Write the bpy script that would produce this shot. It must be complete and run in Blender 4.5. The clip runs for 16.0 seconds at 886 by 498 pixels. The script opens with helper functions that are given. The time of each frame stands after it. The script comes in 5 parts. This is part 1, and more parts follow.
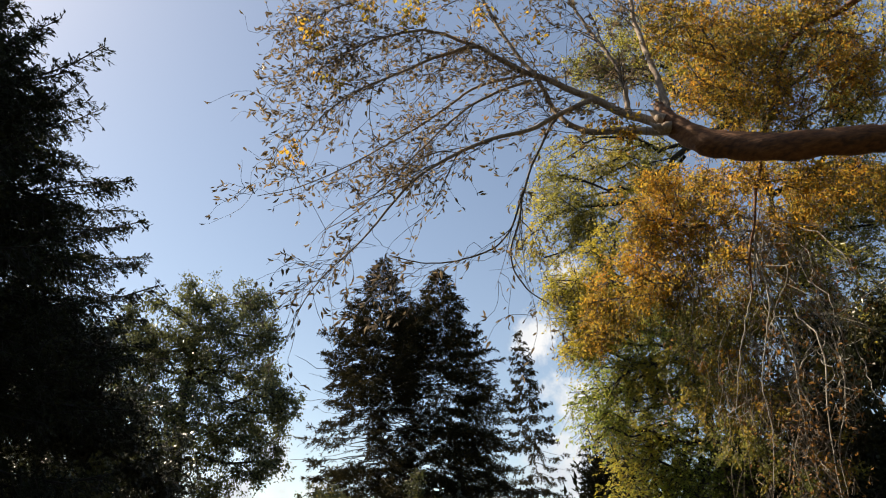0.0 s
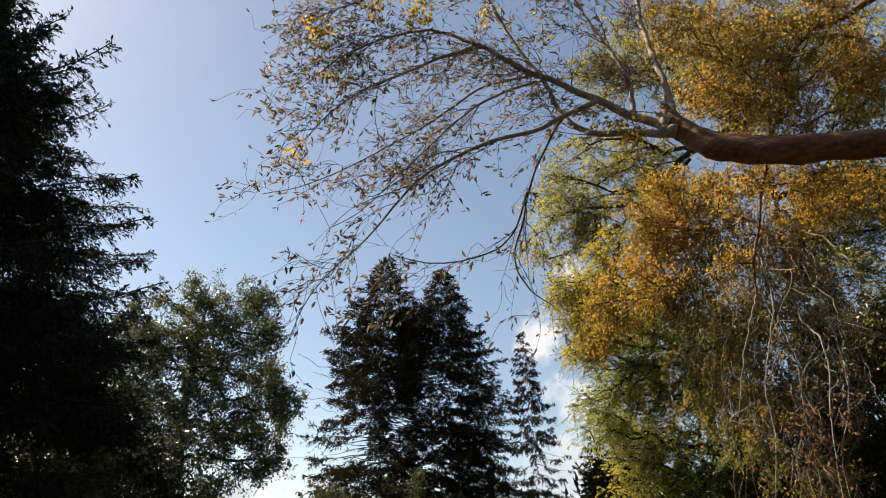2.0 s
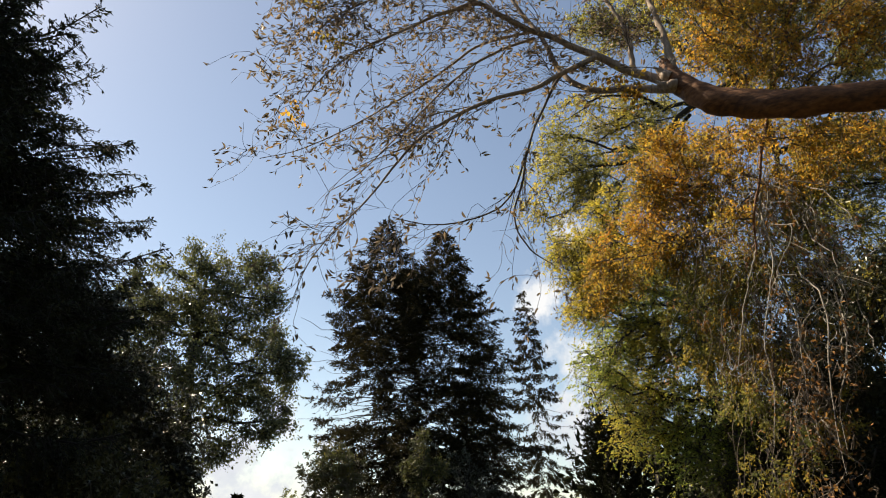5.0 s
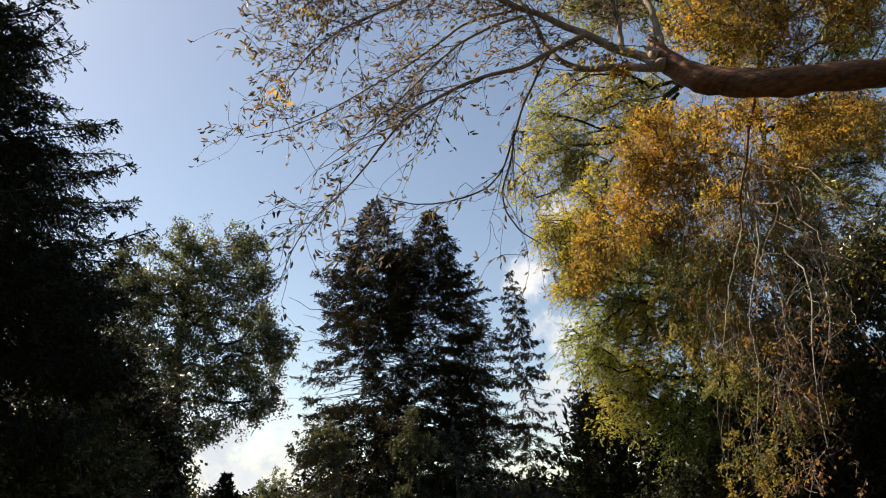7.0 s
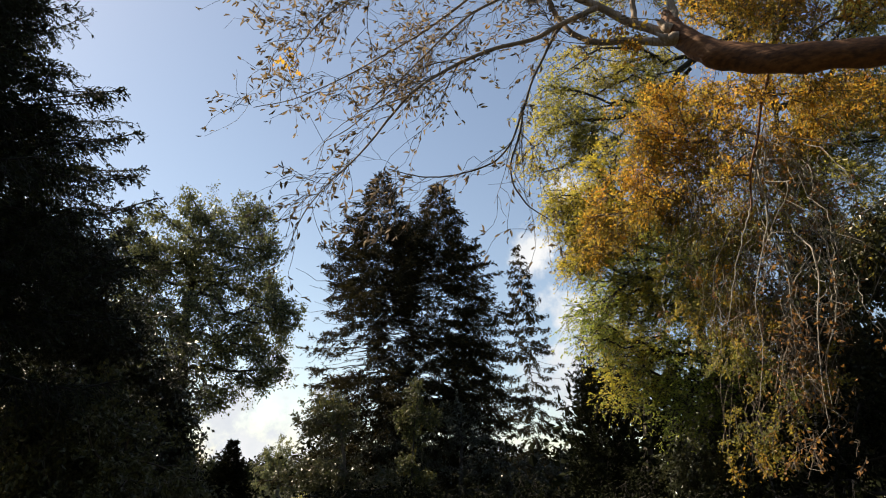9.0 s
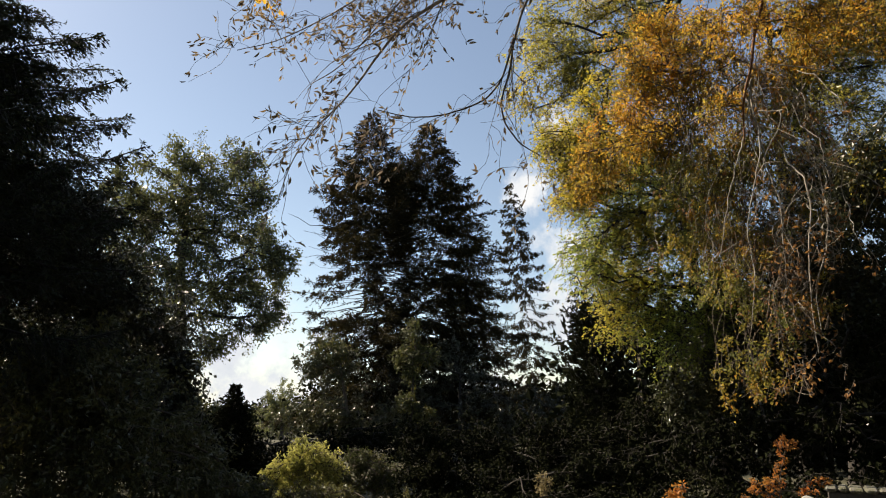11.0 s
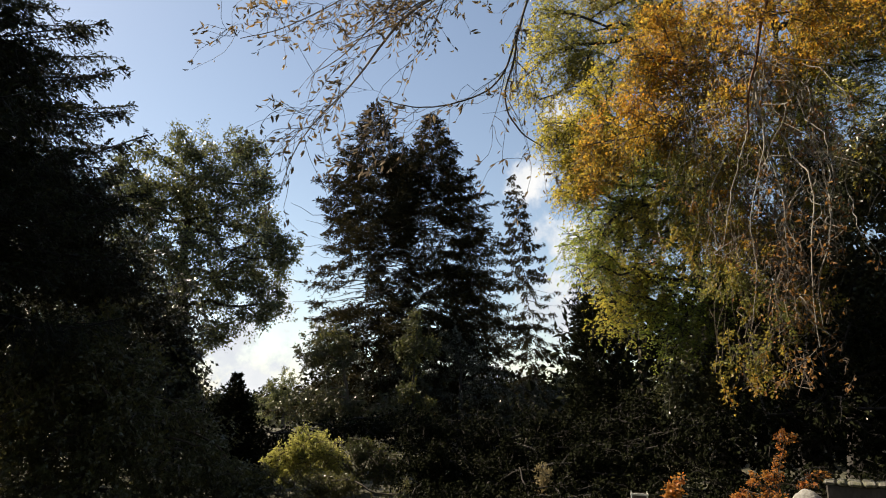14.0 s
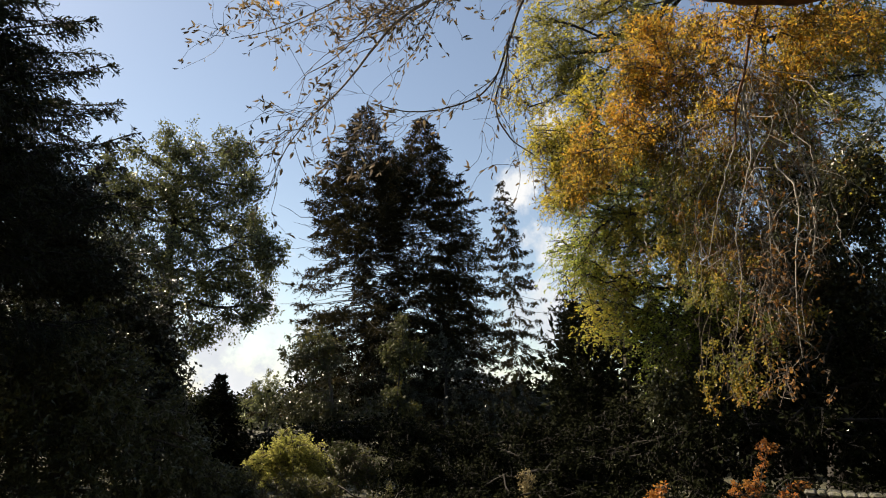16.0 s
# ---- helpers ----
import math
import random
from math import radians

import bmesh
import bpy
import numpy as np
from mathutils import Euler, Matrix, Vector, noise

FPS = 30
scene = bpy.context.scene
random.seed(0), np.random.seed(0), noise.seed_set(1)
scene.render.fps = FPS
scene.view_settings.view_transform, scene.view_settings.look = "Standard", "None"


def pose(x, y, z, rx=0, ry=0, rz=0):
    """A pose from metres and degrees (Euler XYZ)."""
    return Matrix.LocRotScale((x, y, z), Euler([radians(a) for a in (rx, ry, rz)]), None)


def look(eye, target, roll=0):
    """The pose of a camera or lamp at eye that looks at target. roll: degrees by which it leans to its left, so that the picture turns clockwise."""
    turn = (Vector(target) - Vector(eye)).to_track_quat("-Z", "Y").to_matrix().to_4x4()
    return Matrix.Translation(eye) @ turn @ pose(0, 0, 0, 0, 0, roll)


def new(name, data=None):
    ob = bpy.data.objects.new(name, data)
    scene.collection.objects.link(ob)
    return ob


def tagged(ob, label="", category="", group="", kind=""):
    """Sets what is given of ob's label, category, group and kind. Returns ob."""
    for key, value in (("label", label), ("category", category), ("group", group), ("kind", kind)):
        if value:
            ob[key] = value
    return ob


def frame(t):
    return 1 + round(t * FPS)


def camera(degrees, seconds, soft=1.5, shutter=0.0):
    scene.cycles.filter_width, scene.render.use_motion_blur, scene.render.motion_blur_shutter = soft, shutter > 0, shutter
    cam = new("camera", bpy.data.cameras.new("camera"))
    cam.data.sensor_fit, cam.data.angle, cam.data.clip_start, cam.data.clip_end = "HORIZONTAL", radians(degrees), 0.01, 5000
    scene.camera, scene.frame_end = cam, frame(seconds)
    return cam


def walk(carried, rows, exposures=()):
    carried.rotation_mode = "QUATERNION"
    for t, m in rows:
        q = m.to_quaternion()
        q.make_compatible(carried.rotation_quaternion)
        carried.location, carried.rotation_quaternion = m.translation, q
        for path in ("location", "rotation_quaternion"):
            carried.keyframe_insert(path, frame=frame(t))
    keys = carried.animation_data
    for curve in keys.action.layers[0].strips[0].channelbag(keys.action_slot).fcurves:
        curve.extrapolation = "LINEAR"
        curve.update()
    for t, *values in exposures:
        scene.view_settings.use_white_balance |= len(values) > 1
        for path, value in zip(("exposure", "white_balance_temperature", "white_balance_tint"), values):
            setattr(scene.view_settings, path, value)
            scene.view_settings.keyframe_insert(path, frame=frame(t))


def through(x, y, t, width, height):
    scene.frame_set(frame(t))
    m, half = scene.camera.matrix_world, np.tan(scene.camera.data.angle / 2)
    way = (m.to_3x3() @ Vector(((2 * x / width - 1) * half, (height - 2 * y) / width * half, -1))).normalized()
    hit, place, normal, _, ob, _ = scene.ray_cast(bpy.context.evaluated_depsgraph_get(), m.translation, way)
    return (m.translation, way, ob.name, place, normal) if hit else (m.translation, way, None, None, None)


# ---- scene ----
# ---------------------------------------------------------------- camera
cam = camera(65.68, 16.0, soft=1.05)
# seconds, yaw, pitch, roll of a camera that is held at eye height and turned on the spot
ROWS = [
    (0, -0.51, 26.06, -1.91),
    (0.5, -0.56, 26.04, -2.88),
    (1, -0.28, 26.09, -2.46),
    (1.5, -0.25, 26.06, -2.65),
    (2, -0.51, 26.07, -2.63),
    (2.5, 0.04, 25.88, -2.52),
    (3, 0.14, 25.38, -2.40),
    (3.5, 0.01, 25.06, -1.78),
    (4, -0.13, 24.09, -2.15),
    (4.2, -0.19, 23.34, -1.71),
    (6.3, -0.01, 22.30, -1.59),
    (6.5, -0.94, 21.84, -1.73),
    (7, -0.91, 21.14, -1.13),
    (7.5, -0.79, 19.89, -1.71),
    (8, -1.53, 20.18, -2.36),
    (8.5, -1.72, 19.44, -1.65),
    (9, -0.70, 18.91, -2.17),
    (9.5, -1.10, 17.58, -1.33),
    (9.7, -1.68, 14.92, -0.18),
    (11.8, -0.47, 13.91, -0.51),
    (12, -1.15, 14.13, -0.15),
    (12.5, -0.53, 14.47, -0.91),
    (13, -0.25, 14.35, -0.63),
    (13.5, -0.12, 13.09, -0.30),
    (14, -0.66, 13.19, -0.83),
    (14.5, -0.76, 13.36, -1.10),
    (15, -1.61, 13.47, -1.04),
    (15.5, -1.97, 13.54, -1.13),
    (16, -1.91, 13.62, -1.67),
]
EYE = (0.0, 0.0, 1.6)
walk(cam, [(t, pose(*EYE, 90 + p, r, y)) for t, y, p, r in ROWS], [(0.0, 1.14, 8050, 11), (16.0, 1.14, 8050, 11)])

# ---------------------------------------------------------------- sky and sun
SUN_AZ, SUN_EL = radians(-62), radians(43.5)
SUN_DIR = Vector((math.sin(SUN_AZ) * math.cos(SUN_EL), math.cos(SUN_AZ) * math.cos(SUN_EL), math.sin(SUN_EL)))


def nodes_of(owner):
    owner.use_nodes = True
    tree = owner.node_tree
    tree.nodes.clear()
    return tree, tree.nodes, tree.links


def node(tree, kind, links=None, **props):
    n = tree.nodes.new(kind)
    for key, value in props.items():
        if key == "operation":
            n.operation = value
        elif key == "blend":
            n.data_type, n.blend_type = "RGBA", value
    for key, value in (links or {}).items():
        if hasattr(value, "links"):
            tree.links.new(value, n.inputs[key])
        else:
            n.inputs[key].default_value = value
    return n


def build_world():
    world = bpy.data.worlds.new("sky")
    scene.world = world
    tree, ns, ls = nodes_of(world)
    sky = ns.new("ShaderNodeTexSky")
    sky.sky_type, sky.sun_disc = "NISHITA", False
    sky.sun_elevation, sky.sun_rotation = SUN_EL, SUN_AZ
    sky.altitude, sky.air_density, sky.dust_density, sky.ozone_density = 100, 1.0, 0.5, 1.9
    coord = ns.new("ShaderNodeTexCoord")
    way = coord.outputs["Generated"]
    fluff = node(tree, "ShaderNodeTexNoise", {"Vector": way, "Scale": 20.0, "Detail": 8.0, "Roughness": 0.62})
    clouds = None
    # fair-weather clouds low over the trees: direction and angular size
    for centre, size in CLOUDS:
        away = node(tree, "ShaderNodeVectorMath", {0: way, 1: centre}, operation="DISTANCE")
        near = node(tree, "ShaderNodeMath", {0: away.outputs["Value"], 1: size}, operation="DIVIDE")
        lump = node(tree, "ShaderNodeMath", {0: fluff.outputs[0], 1: 4.2, 2: -1.3}, operation="MULTIPLY_ADD")
        thick = node(tree, "ShaderNodeMath", {0: lump.outputs[0], 1: near.outputs[0]}, operation="SUBTRACT")
        if clouds is None:
            clouds = thick
        else:
            clouds = node(tree, "ShaderNodeMath", {0: clouds.outputs[0], 1: thick.outputs[0]}, operation="MAXIMUM")
    edge = ns.new("ShaderNodeMapRange")
    edge.interpolation_type = "SMOOTHSTEP"
    ls.new(clouds.outputs[0], edge.inputs["Value"])
    edge.inputs["From Min"].default_value, edge.inputs["From Max"].default_value = -0.6, 0.6
    grey = node(tree, "ShaderNodeTexNoise", {"Vector": way, "Scale": 14.0, "Detail": 5.0})
    tone = ns.new("ShaderNodeValToRGB")
    ls.new(grey.outputs[0], tone.inputs[0])
    tone.color_ramp.elements[0].position, tone.color_ramp.elements[0].color = 0.3, (3.7, 4.45, 5.7, 1)
    tone.color_ramp.elements[1].position, tone.color_ramp.elements[1].color = 0.65, (5.1, 5.75, 6.8, 1)
    mix = node(tree, "ShaderNodeMix", {"Factor": edge.outputs[0]}, blend="MIX")
    ls.new(sky.outputs[0], mix.inputs[6])
    ls.new(tone.outputs[0], mix.inputs[7])
    back = ns.new("ShaderNodeBackground")
    back.inputs["Strength"].default_value = 0.079
    ls.new(mix.outputs[2], back.inputs["Color"])
    out = ns.new("ShaderNodeOutputWorld")
    ls.new(back.outputs[0], out.inputs[0])


CLOUDS = [
    ((-0.246, 0.969, 0.035), 0.11), ((0.190, 0.952, 0.235), 0.04), ((0.172, 0.898, 0.404), 0.022), ((0.165, 0.976, 0.143), 0.045), ((0.093, 0.995, 0.033), 0.05),
    ((-0.426, 0.905, 0.015), 0.13), ((0.123, 0.937, 0.326), 0.03),
]
build_world()

sun_data = bpy.data.lights.new("sun", "SUN")
sun_data.energy, sun_data.angle, sun_data.color = 5.0, radians(0.53), (1.0, 0.93, 0.82)
sun = new("sun", sun_data)
sun.matrix_world = look(SUN_DIR * 200, (0, 0, 0))


# ---------------------------------------------------------------- materials
def ramp_of(tree, source, stops):
    r = tree.nodes.new("ShaderNodeValToRGB")
    while len(r.color_ramp.elements) < len(stops):
        r.color_ramp.elements.new(0.5)
    for e, (p, c) in zip(r.color_ramp.elements, stops):
        e.position, e.color = p, (*c, 1)
    tree.links.new(source, r.inputs[0])
    return r


def leaf_material(name, stops, through=0.35, rough=0.5, patch=0.5, patch_size=1.2, gloss=0.3):
    """Leaves that differ one by one and in drifts across the crown, and let some light through."""
    mat = bpy.data.materials.new(name)
    tree, ns, ls = nodes_of(mat)
    geo = ns.new("ShaderNodeNewGeometry")
    coord = ns.new("ShaderNodeTexCoord")
    drift = node(tree, "ShaderNodeTexNoise", {"Vector": coord.outputs["Object"], "Scale": patch_size, "Detail": 3.0})
    spread = ns.new("ShaderNodeMapRange")
    ls.new(drift.outputs[0], spread.inputs["Value"])
    spread.inputs["From Min"].default_value, spread.inputs["From Max"].default_value = 0.3, 0.7
    both = node(tree, "ShaderNodeMix", {0: patch, 2: geo.outputs["Random Per Island"], 3: spread.outputs[0]})
    colour = ramp_of(tree, both.outputs[0], stops)
    veins = node(tree, "ShaderNodeTexNoise", {"Vector": coord.outputs["Object"], "Scale": 60.0, "Detail": 2.0})
    fleck = ns.new("ShaderNodeMapRange")
    ls.new(veins.outputs[0], fleck.inputs["Value"])
    fleck.inputs["To Min"].default_value, fleck.inputs["To Max"].default_value = 0.75, 1.2
    tint = node(tree, "ShaderNodeVectorMath", {0: colour.outputs[0], 1: fleck.outputs[0]}, operation="MULTIPLY")
    skin = ns.new("ShaderNodeBsdfPrincipled")
    ls.new(tint.outputs[0], skin.inputs["Base Color"])
    skin.inputs["Roughness"].default_value = rough
    skin.inputs["Specular IOR Level"].default_value = gloss
    glow = ns.new("ShaderNodeBsdfTranslucent")
    ls.new(tint.outputs[0], glow.inputs["Color"])
    mix = ns.new("ShaderNodeMixShader")
    mix.inputs[0].default_value = through
    ls.new(skin.outputs[0], mix.inputs[1])
    ls.new(glow.outputs[0], mix.inputs[2])
    out = ns.new("ShaderNodeOutputMaterial")
    ls.new(mix.outputs[0], out.inputs[0])
    return mat


def rough_material(name, stops, scale=6.0, bump=0.4, rough=0.85, stretch=(1, 1, 0.25), fine=40.0):
    """Bark, stone and soil: two scales of colour and relief."""
    mat = bpy.data.materials.new(name)
    tree, ns, ls = nodes_of(mat)
    coord = ns.new("ShaderNodeTexCoord")
    mapped = node(tree, "ShaderNodeVectorMath", {0: coord.outputs["Object"], 1: stretch}, operation="MULTIPLY")
    broad = node(tree, "ShaderNodeTexNoise", {"Vector": mapped.outputs[0], "Scale": scale, "Detail": 8.0, "Roughness": 0.65})
    grain = node(tree, "ShaderNodeTexNoise", {"Vector": mapped.outputs[0], "Scale": fine, "Detail": 4.0})
    mixed = node(tree, "ShaderNodeMath", {0: broad.outputs[0], 1: grain.outputs[0]}, operation="ADD")
    half = node(tree, "ShaderNodeMath", {0: mixed.outputs[0], 1: 0.5}, operation="MULTIPLY")
    colour = ramp_of(tree, half.outputs[0], stops)
    relief = ns.new("ShaderNodeBump")
    relief.inputs["Strength"].default_value, relief.inputs["Distance"].default_value = bump, 0.03
    ls.new(half.outputs[0], relief.inputs["Height"])
    skin = ns.new("ShaderNodeBsdfPrincipled")
    skin.inputs["Roughness"].default_value = rough
    ls.new(colour.outputs[0], skin.inputs["Base Color"])
    ls.new(relief.outputs[0], skin.inputs["Normal"])
    out = ns.new("ShaderNodeOutputMaterial")
    ls.new(skin.outputs[0], out.inputs[0])
    return mat


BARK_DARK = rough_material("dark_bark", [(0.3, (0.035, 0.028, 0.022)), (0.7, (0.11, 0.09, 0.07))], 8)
# darker copy of the dark bark, with shade painted in for trunks and limbs
BARK_SHADE = rough_material("shade_dark_bark", [(0.3, (0.010, 0.009, 0.008)), (0.7, (0.026, 0.022, 0.018))], 8)
BARK_BROWN = rough_material("brown_bark", [(0.35, (0.05, 0.018, 0.007)), (0.5, (0.13, 0.05, 0.017)), (0.64, (0.21, 0.092, 0.036))], 5, 0.35, 0.8, (0.35, 0.35, 1.0))
BARK_PALE = rough_material("pale_grey_bark", [(0.3, (0.12, 0.08, 0.055)), (0.5, (0.25, 0.185, 0.135)), (0.7, (0.42, 0.34, 0.27))], 9, 0.3)
BARK_BIRCH = rough_material("birch_bark", [(0.38, (0.03, 0.027, 0.024)), (0.5, (0.10, 0.09, 0.08)), (0.6, (0.38, 0.36, 0.33))], 3, 0.3, 0.8, (1, 1, 0.8), 9)
BARK_SHOOT = rough_material("pale_shoot_bark", [(0.3, (0.12, 0.107, 0.088)), (0.5, (0.23, 0.21, 0.18)), (0.7, (0.38, 0.355, 0.315))], 9, 0.3)
BARK_TWIG = rough_material("twig_bark", [(0.3, (0.04, 0.03, 0.024)), (0.7, (0.12, 0.092, 0.07))], 14, 0.2)
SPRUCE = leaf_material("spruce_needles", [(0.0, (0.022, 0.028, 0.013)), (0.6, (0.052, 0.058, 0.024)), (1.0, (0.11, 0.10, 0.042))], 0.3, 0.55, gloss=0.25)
# darker copy of the spruce needles, the backlit tree's shade in its colour
SPRUCE_SHADE = leaf_material("shade_dark_spruce_needles", [(0.0, (0.013, 0.018, 0.009)), (0.6, (0.026, 0.033, 0.015)), (1.0, (0.055, 0.058, 0.026))], 0.25, 0.6, gloss=0.2)
FIR = leaf_material("fir_needles", [(0.0, (0.013, 0.012, 0.006)), (0.6, (0.028, 0.025, 0.01)), (1.0, (0.09, 0.066, 0.025))], 0.2, 0.75, gloss=0.06)
CONES = leaf_material("brown_cones", [(0.0, (0.07, 0.035, 0.018)), (1.0, (0.18, 0.10, 0.05))], 0.05, 0.7)
OAK = leaf_material("oak_leaves", [(0.0, (0.05, 0.06, 0.028)), (0.6, (0.125, 0.14, 0.058)), (1.0, (0.28, 0.275, 0.11))], 0.5, 0.26, gloss=0.8)
LOCUST = leaf_material("locust_leaves", [(0.0, (0.14, 0.215, 0.05)), (0.45, (0.27, 0.33, 0.065)), (0.72, (0.46, 0.40, 0.07)), (1.0, (0.60, 0.43, 0.06))], 0.66, 0.4, 0.6, 0.36, gloss=0.4)
LOCUST_GOLD = leaf_material("golden_locust_leaves", [(0.0, (0.26, 0.27, 0.05)), (0.4, (0.46, 0.40, 0.06)), (0.75, (0.62, 0.48, 0.06)), (1.0, (0.62, 0.38, 0.05))], 0.6, 0.4, 0.4, 0.6, gloss=0.4)
ASH = leaf_material("ash_leaves", [(0.0, (0.16, 0.165, 0.045)), (0.5, (0.33, 0.30, 0.065)), (0.8, (0.48, 0.38, 0.07)), (1.0, (0.54, 0.35, 0.06))], 0.68, 0.35, 0.6, 0.5, gloss=0.5)
BEECH = leaf_material("beech_leaves", [(0.0, (0.10, 0.125, 0.036)), (0.25, (0.24, 0.21, 0.046)), (0.5, (0.43, 0.29, 0.048)), (0.75, (0.50, 0.26, 0.04)), (1.0, (0.43, 0.165, 0.03))], 0.74, 0.45, 0.5, 1.3, gloss=0.35)
BEECH_DULL = leaf_material("olive_beech_leaves", [(0.0, (0.07, 0.09, 0.03)), (0.4, (0.18, 0.185, 0.048)), (0.75, (0.34, 0.25, 0.05)), (1.0, (0.46, 0.22, 0.04))], 0.62, 0.45, 0.6, 1.6, gloss=0.4)
WITHERED = leaf_material("withered_leaves", [(0.0, (0.10, 0.055, 0.03)), (0.5, (0.26, 0.13, 0.05)), (0.85, (0.42, 0.22, 0.06)), (1.0, (0.48, 0.34, 0.08))], 0.35, 0.6, 0.4, 2.0)
BEECH_TIP = leaf_material("thin_beech_leaves", [(0.0, (0.08, 0.066, 0.05)), (0.45, (0.22, 0.17, 0.115)), (0.8, (0.42, 0.31, 0.17)), (1.0, (0.50, 0.28, 0.09))], 0.34, 0.5, 0.45, 1.5, gloss=0.1)
SHRUB_YELLOW = leaf_material("yellow_shrub_leaves", [(0.0, (0.22, 0.25, 0.07)), (0.5, (0.42, 0.41, 0.12)), (1.0, (0.58, 0.53, 0.20))], 0.6)
SHRUB_GLOSSY = leaf_material("glossy_evergreen_leaves", [(0.0, (0.055, 0.06, 0.025)), (0.7, (0.12, 0.12, 0.045)), (1.0, (0.24, 0.21, 0.08))], 0.3, 0.3, gloss=0.5)
SHRUB_OLIVE = leaf_material("olive_shrub_leaves", [(0.0, (0.025, 0.034, 0.013)), (0.6, (0.065, 0.075, 0.026)), (1.0, (0.20, 0.165, 0.045))], 0.35)
# dim green with the shade of the rear trees put into it
SHADE_GREEN = leaf_material("shade_toned_green_leaves", [(0.0, (0.02, 0.026, 0.012)), (0.6, (0.048, 0.055, 0.022)), (1.0, (0.11, 0.095, 0.032))], 0.3, 0.35, gloss=0.5)
# glossy evergreen leaves toned darker for deep shade
HOLLY = leaf_material("shade_toned_glossy_leaves", [(0.0, (0.018, 0.023, 0.013)), (0.7, (0.038, 0.045, 0.022)), (1.0, (0.08, 0.085, 0.038))], 0.15, 0.32, gloss=0.5)
SHRUB_STRAW = leaf_material("dry_straw_leaves", [(0.0, (0.16, 0.13, 0.06)), (1.0, (0.40, 0.33, 0.18))], 0.3)
# near-black leaf colour stands in for deep shade on shrubs and woods
SHRUB_SHADE = leaf_material("shade_dark_evergreen_leaves", [(0.0, (0.007, 0.009, 0.005)), (0.7, (0.013, 0.016, 0.007)), (1.0, (0.028, 0.028, 0.011))], 0.05, 0.8, gloss=0.02)
RUST = leaf_material("rust_leaves", [(0.0, (0.28, 0.22, 0.06)), (0.4, (0.46, 0.21, 0.05)), (1.0, (0.47, 0.12, 0.04))], 0.5, 0.5, 0.6, 2.5)
SOIL = rough_material("leaf_strewn_soil", [(0.3, (0.02, 0.018, 0.012)), (0.5, (0.034, 0.036, 0.018)), (0.7, (0.065, 0.05, 0.027))], 0.6, 0.6, 0.95, (1, 1, 1), 18)
STONE = rough_material("weathered_stone", [(0.3, (0.03, 0.036, 0.016)), (0.45, (0.075, 0.08, 0.045)), (0.55, (0.13, 0.128, 0.115)), (0.7, (0.24, 0.235, 0.225))], 12, 0.6, 0.9, (1, 1, 1), 60)
WALL_DARK = rough_material("dark_stained_wall", [(0.3, (0.03, 0.028, 0.026)), (0.7, (0.09, 0.08, 0.07))], 4, 0.4, 0.9, (1, 1, 0.4), 50)
WHITE = rough_material("white_paint", [(0.3, (0.66, 0.66, 0.64)), (0.7, (0.82, 0.82, 0.80))], 6, 0.1, 0.5, (1, 1, 1), 60)


